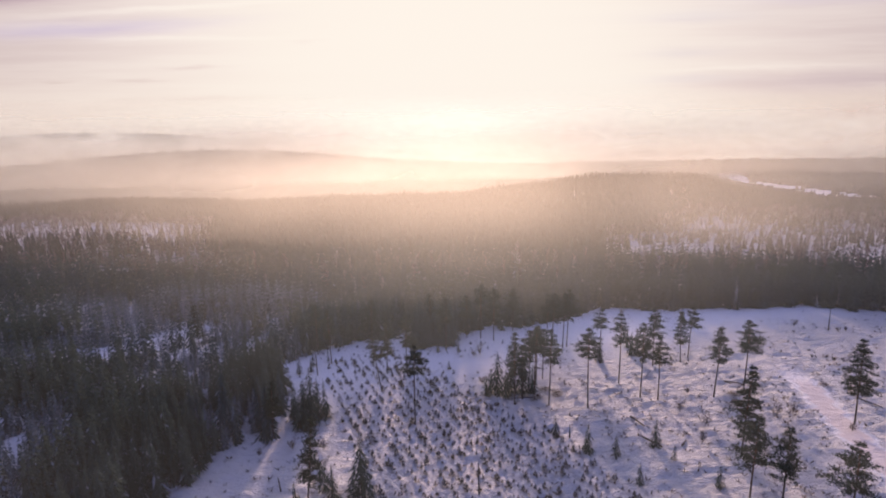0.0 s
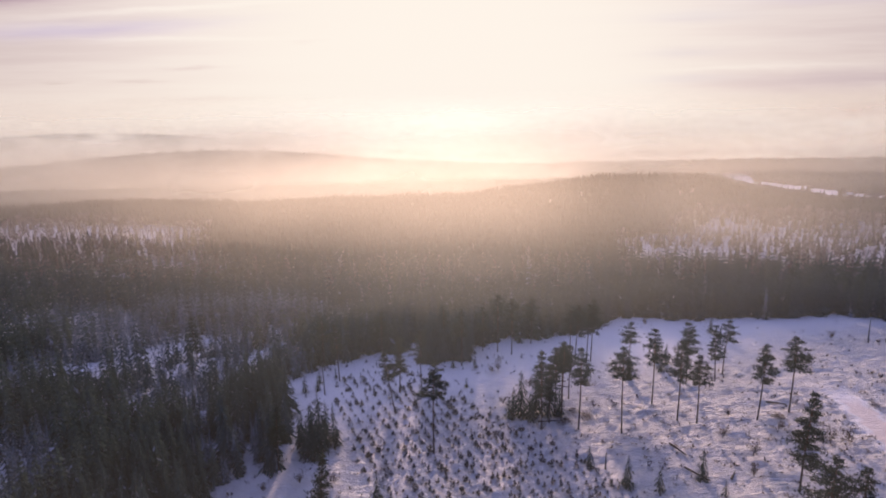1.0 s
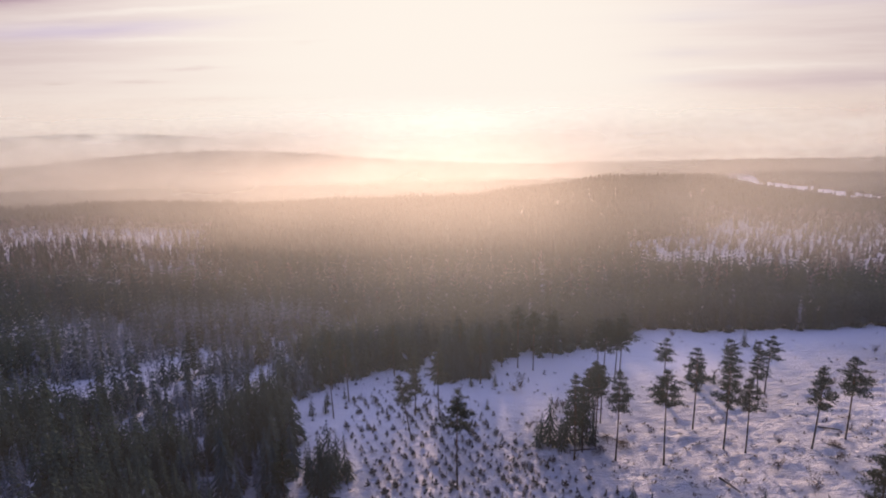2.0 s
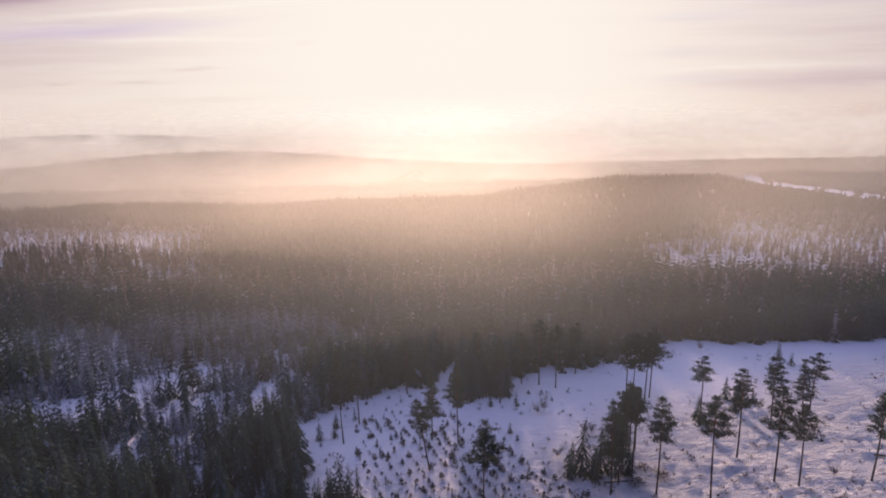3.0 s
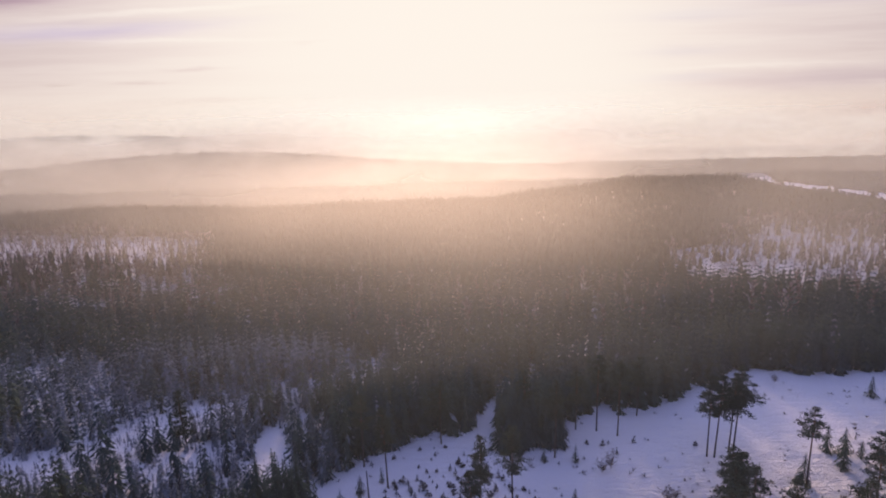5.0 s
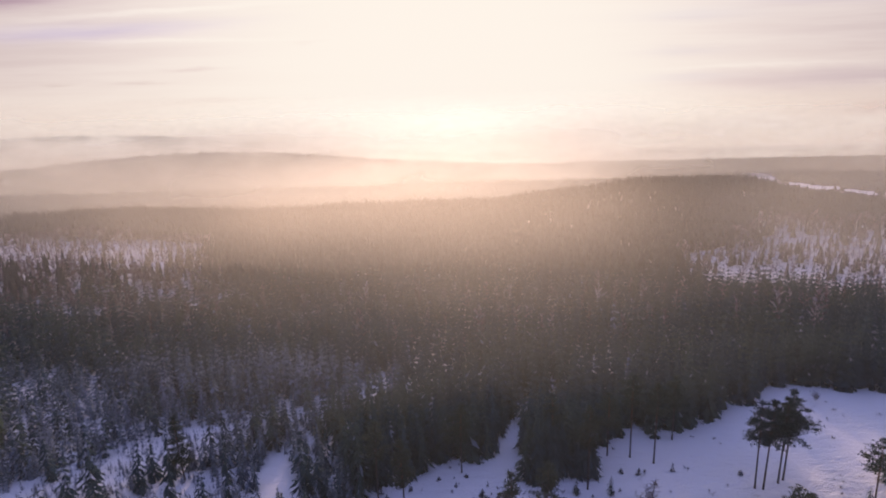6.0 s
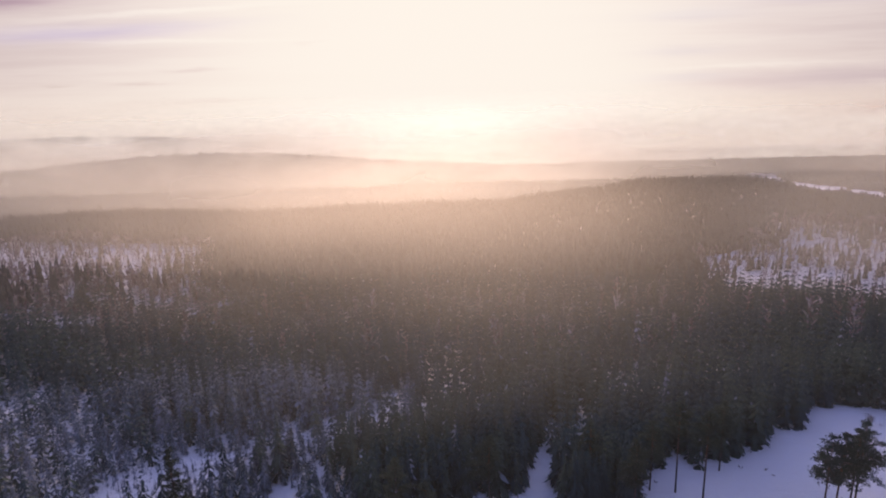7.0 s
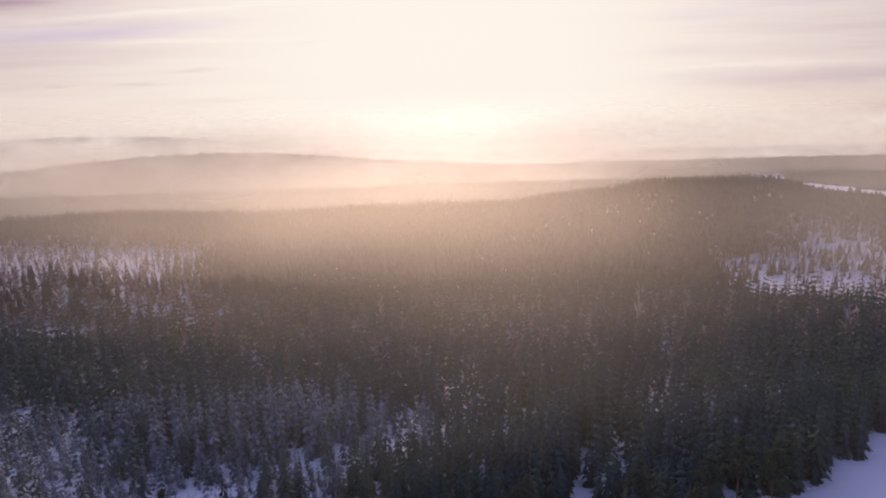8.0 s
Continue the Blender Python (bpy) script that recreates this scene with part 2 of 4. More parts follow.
def land(x, y):
    """Height of the ground."""
    x, y = np.asarray(x, float), np.asarray(y, float)
    west = sstep(-60, -180, x)
    z = (7 * west - 11) * sstep(165, 290, y) - 28 * sstep(600, 860, y + 0.55 * np.maximum(x - 240, 0)) - 10 * sstep(520, 700, y - 0.2 * x) * sstep(-60, -200, x)
    for cx, cy, up, a, b, turn in HILLS:
        c, s = math.cos(radians(turn)), math.sin(radians(turn))
        u, v = (x - cx) * c + (y - cy) * s, -(x - cx) * s + (y - cy) * c
        z = z + up * np.exp(-0.5 * ((u / a) ** 2 + (v / b) ** 2))
    return z + 0.5 * np.sin(x * 0.031 + 1.3) * np.cos(y * 0.027) * sstep(160, 260, np.hypot(x, y))


def inside(poly, x, y):
    x, y = np.asarray(x, float), np.asarray(y, float)
    hit = np.zeros(x.shape, bool)
    for (ax, ay), (bx, by) in zip(poly, poly[1:] + poly[:1]):
        cross = ((ay > y) != (by > y)) & (x < (bx - ax) * (y - ay) / (by - ay + 1e-9) + ax)
        hit ^= cross
    return hit


PLANTED = [(-33, 140), (-16, 149), (8, 119), (22, 103), (34, 80), (36, 60), (-14, 60), (-12, 82), (-20, 100), (-25, 112), (-30, 125)]
CLEARING = [(-62, -60), (-60, 60), (-49, 83), (-46, 93), (-38, 103), (-40, 121), (-46, 136), (-38, 147), (-30, 157), (-22, 157), (-14, 161), (-12, 167),
            (-1, 179), (2, 178), (-3, 168), (-9, 158), (-10, 152), (-4, 149), (2, 151), (4, 162), (14, 166), (24, 167), (37, 171), (50, 182), (58, 187),
            (75, 186), (97, 183), (129, 187), (150, 174), (200, 165), (300, 130), (300, -60)]


def ell(x, y, cx, cy, a, b, turn=0.0):
    c, s = math.cos(radians(turn)), math.sin(radians(turn))
    u, v = (x - cx) * c + (y - cy) * s, -(x - cx) * s + (y - cy) * c
    return (u / a) ** 2 + (v / b) ** 2 < 1


def wobble(x, y, k):
    return np.sin(x * k + 1.7 * np.sin(y * k * 0.7)) * np.cos(y * k * 1.3 + 0.6 * np.sin(x * k * 0.5))


def open_snow(x, y):
    """Glades and fields among the woods: 1 open, 0 wooded."""
    o = inside(CLEARING, x + 2.6 * wobble(x, y, 0.33), y + 3.0 * wobble(y, x, 0.29) + 1.5 * wobble(x, y, 0.9))
    return o | ell(x, y, -55.5, 149, 3.6, 12.5, 20) | (glade(x, y) & (np.abs(np.sin(x * 12.9898 + y * 78.233) * 43758.5) % 1 > 0.84))


def glade(x, y):
    """Snowy glades where only small spruces stand."""
    xx, yy = x + 5 * wobble(x, y, 0.07), y + 4 * wobble(y, x, 0.09)
    return ell(xx, yy, -98, 146, 18, 9.5, 22) | ell(xx, yy, -84, 164, 14, 11, 20) | ell(xx, yy, -72, 146, 6, 8, 0)


LEFT_FIELD = [(-470, 425), (-316, 415), (-180, 415), (-159, 357), (-206, 331), (-245, 328), (-420, 305)]
RIGHT_FIELD = [(112, 352), (122, 322), (150, 300), (166, 285), (180, 266), (215, 256), (300, 240), (430, 280), (400, 360), (300, 400), (250, 420), (212, 425), (170, 400), (126, 388)]
THIN_WOODS = [(-300, 322), (-245, 328), (-206, 331), (-159, 357), (-135, 289), (-204, 292), (-290, 296)]
THIN_SLOPE = [(104, 345), (108, 322), (122, 322), (112, 352), (136, 388), (150, 391), (212, 425), (250, 420), (300, 400), (390, 356), (380, 420), (300, 460), (226, 475)]
FAR_FIELD = [(560, 690), (690, 690), (722, 880), (722, 1100), (728, 1330), (690, 1340), (640, 1240), (600, 1000)]


def ragged(x, y):
    """Places shifted a little at random, so that the fields have no clean edge."""
    k = np.abs(np.sin(x * 9.731 + y * 41.27) * 5731.7) % 1 - 0.5
    return x + (34 * k * np.abs(k) * 2 + 10 * wobble(x, y, 0.15)) * (x < 0), y


def field(x, y):
    """Thinly wooded snow fields further off."""
    xx, yy = ragged(x, y)
    xx, yy = xx + 7 * wobble(x, y, 0.05), yy + 6 * wobble(y, x, 0.06)
    return (inside(LEFT_FIELD, xx, yy) | inside(RIGHT_FIELD, xx, yy) | ell(xx, yy, -186, 272, 22, 8, 0) | ell(xx, yy, -139, 286, 6, 14, 10)
            | inside(FAR_FIELD, xx, yy))


def thin(x, y):
    """Open woods beside those fields."""
    x, y = ragged(x, y)
    return inside(THIN_WOODS, x, y) | inside(THIN_SLOPE, x, y)


def cleared(rng, x, y):
    """Which trees the fields and open woods leave out."""
    roll = rng.random(x.size)
    open_part = -0.16 + 0.30 * wobble(x, y, 0.13) + (y > 600) + 0.46 * ((x > 105) & (y < 338 - 0.12 * (x - 150) + 12 * np.sin(x * 0.05))) + 0.25 * (x > 105) + 0.45 * ((x < -170) & (y > 386 + 12 * np.sin(x * 0.06)))
    return (field(x, y) & (roll < open_part)) | (thin(x, y) & (roll < 0.25 + 0.30 * wobble(x, y, 0.11)))


def make_ground():
    def axis(lo, a, b, step, hi):
        mid = list(np.arange(a, b + 1e-6, step))
        s, v, left, right = step, a, [], []
        while v > lo:
            s = min(s * 1.13, 90)
            v -= s
            left.append(v)
        s, v = step, b
        while v < hi:
            s = min(s * 1.13, 90)
            v += s
            right.append(v)
        return np.array(left[::-1] + mid + right)

    xs, ys = axis(-4900, -62, 150, 0.9, 4900), axis(-4900, 72, 186, 0.9, 4900)
    X, Y = np.meshgrid(xs, ys)
    Z = land(X, Y)
    # humps and furrows of the felled ground
    cl = sstep(60, 75, Y) * sstep(190, 180, Y) * sstep(-66, -60, X) * sstep(160, 145, X)
    rough = np.zeros_like(Z)
    for j in range(Z.shape[0]):
        if ys[j] < 58 or ys[j] > 192:
            continue
        for i in range(Z.shape[1]):
            if -68 < xs[i] < 162:
                p = Vector((xs[i] * 0.34, ys[j] * 0.74, 0.0))
                rough[j, i] = noise.fractal(p, 0.7, 2.1, 5) * 0.52 + noise.noise(p * 0.25) * 0.28
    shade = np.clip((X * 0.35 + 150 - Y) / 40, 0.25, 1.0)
    furrow = np.sin(((X + 2) * 0.907 + (Y - 105) * 0.42) * 6.283 / 2.3) * 0.40 * inside(PLANTED, X, Y)
    Z = Z + (rough + furrow) * cl * shade * track_smooth(X, Y)
    RELIEF.extend((xs, ys, Z))
    nx, ny = len(xs), len(ys)
    co = np.stack([X, Y, Z], -1).reshape(-1, 3)
    i, j = np.meshgrid(np.arange(nx - 1), np.arange(ny - 1))
    a = (j * nx + i).ravel()
    quads = np.stack([a, a + 1, a + nx + 1, a + nx], -1)
    me = bpy.data.meshes.new("ground")
    fill(me, co, quads)
    me.shade_smooth()
    me.attributes.new("packed_sunlit", "FLOAT", "POINT").data.foreach_set("value", (1 - track_smooth(X, Y) * np.clip((X * 0.35 + 158 - Y) / 40, 0.45, 1.0)).astype(np.float32).ravel())
    # ground colour is darker under the dense woods, less so in thin woods and fields
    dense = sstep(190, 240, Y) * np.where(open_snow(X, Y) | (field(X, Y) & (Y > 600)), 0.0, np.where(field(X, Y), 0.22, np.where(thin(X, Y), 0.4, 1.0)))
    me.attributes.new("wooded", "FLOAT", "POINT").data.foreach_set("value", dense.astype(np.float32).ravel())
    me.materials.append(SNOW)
    return tagged(new("ground", me), "uneven snow-covered ground of a felled clearing and wooded valley", "snow ground", kind="structure")


def track_smooth(x, y):
    """A smooth snowed-over track down the open slope: 0 on it, 1 off it."""
    mid = 88.6 - 7 * sstep(120, 92, y) + 0.8 * np.sin(y * 0.21)
    return 1 - 0.9 * sstep(4.7, 1.7, np.abs(x - mid) + 0.7 * np.sin(x * 1.3 + y * 0.9)) * sstep(137, 118, y)


def fill(me, co, faces):
    """Fill a mesh from arrays of points and faces of one size."""
    n, k = faces.shape
    me.vertices.add(len(co))
    me.vertices.foreach_set("co", np.ascontiguousarray(co, np.float32).ravel())
    me.loops.add(n * k)
    me.loops.foreach_set("vertex_index", np.ascontiguousarray(faces, np.int32).ravel())
    me.polygons.add(n)
    me.polygons.foreach_set("loop_start", np.arange(0, n * k, k, dtype=np.int32))
    me.update(calc_edges=True)
    me.validate()


RELIEF = []
make_ground()


# ---------------------------------------------------------------- trees
def blades(items):
    """Triangles of roof-shaped blades: rows of root, tip, half width vector, sag."""
    co, fa = [], []
    for root, tip, side, sag in items:
        mid = root + (tip - root) * 0.5
        b = len(co)
        co += [root, mid + side - sag, tip, mid - side - sag]
        fa += [(b, b + 1, b + 2), (b, b + 2, b + 3)]
    return np.array(co), np.array(fa)


def spruce_crown(rng, whorls, per, sprigs, radius=0.125, start=0.06, power=0.85, thin=1.0):
    """Crown of a spruce 1 high: tiers of drooping boughs."""
    items = []
    for k in range(whorls):
        u = k / (whorls - 1)
        z = start + (0.985 - start) * (u ** 0.92)
        r = radius * (1 - z) ** power + 0.006
        n = max(3, round(per * (0.65 + 0.35 * (1 - u))))
        a0 = rng.random() * 6.28
        for i in range(n):
            a = a0 + (i + rng.uniform(-0.3, 0.3)) * 6.283 / n
            rr = r * (rng.uniform(0.72, 1.18) if thin == 1.0 else rng.uniform(0.4, 1.5))
            d = np.array([math.cos(a), math.sin(a), 0])
            s = np.array([-d[1], d[0], 0])
            root = np.array([0, 0, z + rr * 0.30])
            tip = d * rr + np.array([0, 0, z - rr * rng.uniform(0.5, 1.1)])
            w = (rr * rng.uniform(0.18, 0.30) + 0.004) * thin
            items.append((root, tip, s * w, np.array([0, 0, w * 0.45])))
            for q in range(sprigs):
                t = rng.uniform(0.35, 0.75)
                p = root + (tip - root) * t
                e = p + (d * rng.uniform(0.25, 0.5) + s * rng.choice((-1, 1)) * rng.uniform(0.35, 0.6)) * rr * 0.8 + np.array([0, 0, -rr * rng.uniform(0.1, 0.45)])
                items.append((p, e, d * w * 0.5, np.array([0, 0, w * 0.3])))
    items.append((np.array([0, 0, 0.93]), np.array([0.0, 0.002, 1.0]), np.array([0.006, 0, 0]), np.zeros(3)))
    return blades(items)


def birch_crown(r, twigs=34, wide=1.0):
    """A leafless birch 1 high: a thin stem with steep twigs, white with rime."""
    items = [(np.zeros(3), np.array([r.uniform(-0.02, 0.02), 0, 0.95]), np.array([0.010, 0, 0]), np.zeros(3)),
             (np.zeros(3), np.array([0, r.uniform(-0.02, 0.02), 0.9]), np.array([0, 0.010, 0]), np.zeros(3))]
    for k in range(twigs):
        z = 0.22 + 0.68 * (k + r.random()) / twigs
        a, L = r.uniform(0, 6.28), (0.30 - 0.20 * z) * r.uniform(0.7, 1.25)
        d = np.array([math.cos(a), math.sin(a), 0])
        p = np.array([0, 0, z])
        tip = p + d * L * r.uniform(0.45, 0.8) + np.array([0, 0, L * r.uniform(0.5, 1.0)])
        items.append((p, tip, np.array([-d[1], d[0], 0]) * r.uniform(0.010, 0.022) * wide, np.zeros(3)))
    return blades(items)


def cone_crown(rng, sides, tiers, radius=0.14):
    """A far tree 1 high: ragged stacked cones."""
    co, fa = [], []
    for t in range(tiers):
        z0, z1 = 0.08 + 0.9 * t / tiers * 0.9, min(1.0, 0.08 + 0.92 * (t + 1.5) / tiers)
        if t == tiers - 1:
            z1 = 1.0
        r = radius * (1 - z0) + 0.01
        b = len(co)
        co.append((0, 0, z1))
        for i in range(sides):
            a = 6.283 * (i + rng.uniform(-0.25, 0.25)) / sides
            rr = r * rng.uniform(0.7, 1.25)
            co.append((rr * math.cos(a), rr * math.sin(a), z0 + rng.uniform(-0.03, 0.03)))
        fa += [(b, b + 1 + i, b + 1 + (i + 1) % sides) for i in range(sides)]
    return np.array(co, float), np.array(fa)


def tube(points, radii, sides=6):
    """A tapered tube as arrays of points and quads."""
    co, fa = [], []
    for k, (p, r) in enumerate(zip(points, radii)):
        for i in range(sides):
            a = 6.283 * i / sides
            co.append((p[0] + r * math.cos(a), p[1] + r * math.sin(a), p[2]))
        if k:
            b = (k - 1) * sides
            fa += [(b + i, b + (i + 1) % sides, b + sides + (i + 1) % sides, b + sides + i) for i in range(sides)]
    return co, fa


def mesh_of(name, co, fa, mat):
    me = bpy.data.meshes.new(name)
    me.from_pydata([tuple(p) for p in co], [], [tuple(int(i) for i in f) for f in fa])
    me.materials.append(mat)
    return me


def child(name, me, parent, label=""):
    ob = new(name, me)
    ob.parent = parent
    return tagged(ob, label)


def remove(root):
    """Take away a model that was only there to be copied."""
    for o in (*root.children_recursive, root):
        bpy.data.objects.remove(o)


def empty(name, x, y, z=None, turn=0.0, size=1.0):
    """An Empty at the foot of a thing."""
    ob = new(name)
    ob.matrix_basis = pose(x, y, float(land(x, y)) - 0.15 if z is None else z, 0, 0, turn) @ Matrix.Diagonal((size, size, size, 1))
    return ob


def joined(name, templates, xyz, height, mat, label, category, rng, widths=(0.85, 1.25)):
    """One mesh of many trees, each a turned and scaled copy of one of the templates."""
    pick = rng.integers(0, len(templates), len(xyz))
    turn = rng.uniform(0, 6.283, len(xyz))
    wide = rng.uniform(*widths, len(xyz)) * height
    lean = rng.normal(0, 0.02, (len(xyz), 2))
    cos, fas, base = [], [], 0
    for k, (co, fa) in enumerate(templates):
        idx = np.nonzero(pick == k)[0]
        if not len(idx):
            continue
        c, s = np.cos(turn[idx])[:, None], np.sin(turn[idx])[:, None]
        z = co[None, :, 2] * height[idx][:, None]
        x = (co[None, :, 0] * c - co[None, :, 1] * s) * wide[idx][:, None] + z * lean[idx, 0:1]
        y = (co[None, :, 0] * s + co[None, :, 1] * c) * wide[idx][:, None] + z * lean[idx, 1:2]
        p = np.stack([x, y, z], -1) + xyz[idx][:, None, :]
        f = fa[None] + (np.arange(len(idx)) * len(co))[:, None, None] + base
        cos.append(p.reshape(-1, 3))
        fas.append(f.reshape(-1, fa.shape[1]))
        base += len(idx) * len(co)
    me = bpy.data.meshes.new(name)
    fill(me, np.concatenate(cos), np.concatenate(fas))
    me.materials.append(mat)
    tone = np.concatenate([np.repeat(rng.random(np.count_nonzero(pick == k)), len(templates[k][0])) for k in range(len(templates))])
    me.attributes.new("tone", "FLOAT", "POINT").data.foreach_set("value", tone.astype(np.float32))
    return tagged(new(name, me), label, category, kind="stuff")


def scatter(rng, lo, hi, spacing, half=50.0):
    """Uneven random places within the fan of land between two distances."""
    n = int((2 * half / 360) * math.pi * (hi * hi - lo * lo) / spacing ** 2 * 1.25)
    r = np.sqrt(rng.uniform(lo * lo, hi * hi, n))
    a = np.radians(rng.uniform(-half, half, n))
    x, y = r * np.sin(a), r * np.cos(a)
    keep = rng.random(n) < 0.8 + (0.1 if lo < 100 else 0.25) * wobble(x, y, 0.06)
    return x[keep], y[keep]


def planted(rng, hi, spacing, half=50.0):
    """Places on a turned, fully jittered grid: close woods without holes."""
    k = int(hi / spacing) + 1
    i, j = np.meshgrid(np.arange(-k, k), np.arange(-k, k))
    u = (i + rng.uniform(-0.5, 0.5, i.shape)).ravel() * spacing
    v = (j + rng.uniform(-0.5, 0.5, i.shape)).ravel() * spacing
    x, y = u * 0.82 - v * 0.57, u * 0.57 + v * 0.82
    keep = (np.hypot(x, y) < hi) & (np.abs(np.degrees(np.arctan2(x, y + 40))) < half) & (y > -10)
    return x[keep], y[keep]


rng = np.random.default_rng(7)
prng = random.Random(11)
NEAR = [spruce_crown(prng, 21, 9, 2, prng.uniform(0.13, 0.17), thin=0.58) for _ in range(9)]
FINE = [spruce_crown(prng, 11, 7, 1, prng.uniform(0.12, 0.17), thin=0.86) for _ in range(8)]
MID = [spruce_crown(prng, 8, 6, 0, prng.uniform(0.12, 0.165)) for _ in range(8)]
SLIM = [spruce_crown(prng, 7, 5, 0, prng.uniform(0.125, 0.17)) for _ in range(8)]
FAR = [cone_crown(prng, 5, 2, prng.uniform(0.11, 0.14)) for _ in range(8)]
CONE = [cone_crown(prng, 5, 2) for _ in range(5)]
BARE = [birch_crown(prng) for _ in range(6)]
THIN_BARE = [birch_crown(prng, 14, 1.8) for _ in range(6)]


def spruce_model(k, mat, height, label, group):
    """A spruce with trunk and crown, height metres high, at the origin."""
    root = new("spruce_tree")
    co, fa = NEAR[k]
    child("crown", mesh_of("crown", co * height, fa, mat), root)
    t = tube([(0, 0, 0), (0.02, 0, height * 0.5), (0, 0, height * 0.95)], [0.010 * height, 0.007 * height, 0.001 * height])
    child("trunk", mesh_of("trunk", *t, GREY_BARK), root)
    return tagged(root, label, "spruce", group)


DARK_STANDS = [(-97, 123, 17, 11), (-68, 108, 13, 11), (-56, 85, 17, 14), (-47, 125, 9, 13), (-135, 161, 15, 13), (-36, 74, 8, 8), (-30, 168, 22, 14), (-5, 190, 18, 14), (70, 200, 60, 12)]


def bare_share(x, y):
    """How many of the trees are leafless: most of those on the fields, some belts elsewhere."""
    return np.where(field(x, y), np.where(x > 0, 0.74, 0.92), np.where(thin(x, y), 0.6, (0.03 + 0.08 * (wobble(x, y, 0.11) > 0.35)) * (y < 300) * (y > 225)))


def woods():
    looks = ((SPRUCE, "tall dark green spruce at the edge of the woods"), (FROSTED, "young spruce dusted with frost in the dense woods"),
             (OLIVE, "olive green spruce without frost in the dense woods"))
    models = [spruce_model(k, *(looks[k % 3][0], 14.0, looks[k % 3][1]), "spruces of the near woods") for k in range(9)]
    # near woods
    x, y = planted(rng, 346, 2.9)
    xa, ya = rng.uniform(-150, -35, 3000), rng.uniform(50, 215, 3000)
    x, y = np.concatenate([x, xa]), np.concatenate([y, ya])
    keep = ~open_snow(x, y) & ~cleared(rng, x, y)
    x, y = x[keep], y[keep]
    stand = np.zeros(x.size, bool)
    for cx, cy, a, b in DARK_STANDS:
        stand |= ell(x + 3 * wobble(x, y, 0.2), y + 3 * wobble(y, x, 0.23), cx, cy, a, b)
    hollow = (x < -36) & (y < 205) & (x > -150) & ~stand
    keep = ~(hollow & (rng.random(x.size) < 0.05 + 0.12 * wobble(x, y, 0.19)))
    x, y, stand, hollow = x[keep], y[keep], stand[keep], hollow[keep]
    xg, yg = rng.uniform(-125, -60, 2600), rng.uniform(130, 180, 2600)
    low = glade(xg, yg) & ~inside(CLEARING, xg, yg) & ~ell(xg, yg, -55.5, 149, 4.2, 13, 20)
    x, y = np.concatenate([x, xg[low]]), np.concatenate([y, yg[low]])
    stand, hollow = (np.concatenate([v, np.zeros(low.sum(), bool)]) for v in (stand, hollow))
    xb, yb = rng.uniform(-45, 190, 6000), rng.uniform(140, 206, 6000)
    belt = ~open_snow(xb, yb) & inside(CLEARING, xb, yb - 20)
    first = x.size
    x, y = np.concatenate([x, xb[belt]]), np.concatenate([y, yb[belt]])
    stand, hollow = (np.concatenate([v, np.zeros(x.size - first, bool)]) for v in (stand, hollow))
    young = (hollow & (rng.random(x.size) < 0.9)) | glade(x, y)
    h = np.where(young, 3.4 + 6.0 * rng.beta(1.6, 2.0, x.size), np.where(stand, 8.0 + 6.5 * rng.beta(2, 2, x.size), 5.0 + 10.5 * rng.beta(1.9, 1.7, x.size)))
    h[first:] = 8.0 + 7.0 * rng.beta(1.5, 1.3, x.size - first)
    h = h * (1 + (0.16 * wobble(x, y, 0.13) + 0.12 * wobble(y, x, 0.31)) * np.where(np.arange(x.size) < first, 1.0, 0.4))
    h = np.where((np.abs(x + 2) < 12) & (y > 176) & (y < 235), np.maximum(h, rng.uniform(11.5, 14.5, x.size)), h)
    h = np.where(ell(x, y, -80, 194, 32, 13), np.maximum(h, rng.uniform(9.0, 13.5, x.size)), h)
    h = np.where((x > 60) & (y > 212) & (y < 285), np.maximum(h, rng.uniform(11.5, 17.5, x.size)), h)
    bare = (rng.random(x.size) < bare_share(x, y)) & ~stand & (y > 120) & (np.arange(x.size) < first)
    h = h * np.where(field(x, y), rng.uniform(0.4, 0.95, x.size), np.where(thin(x, y), 0.85, 1.0))
    h = np.where(glade(x, y), 0.6 + 2.6 * rng.random(x.size) ** 2, h)
    z = land(x, y) - 0.2
    olive = ~young & ~bare & (stand | (wobble(x, y, 0.085) + 0.8 * wobble(y, x, 0.21) + rng.normal(0, 0.25, x.size) > 0.35))
    edge = np.zeros(x.size, bool)
    near = np.argsort(np.hypot(x, y - 90) + 60 * (np.abs(x) > 95) + 500 * bare)[:300]
    edge[near] = True
    for i in near:
        k = int(rng.integers(0, 3)) * 3 + (1 if young[i] else 2 if olive[i] else 0)
        q = h[i] / 14.0
        copy_thing(models[k], pose(x[i], y[i], z[i], 0, 0, rng.uniform(0, 360)) @ Matrix.Diagonal((q * rng.uniform(0.9, 1.3),) * 2 + (q, 1)))
    for mdl in models:
        remove(mdl)
    rest = ~edge
    close = np.hypot(x + 40, y - 70) < 105
    far = (np.hypot(x, y) > 225) & ~((x > 80) & (y < 300))
    xyz = np.stack([x, y, z], -1)
    rimed = young & ~bare & (glade(x, y) | (ell(x, y, -92, 156, 42, 27) & (rng.random(x.size) < 0.38)))
    rimed |= ~bare & ~olive & (y < 250) & (rng.random(x.size) < 0.015)
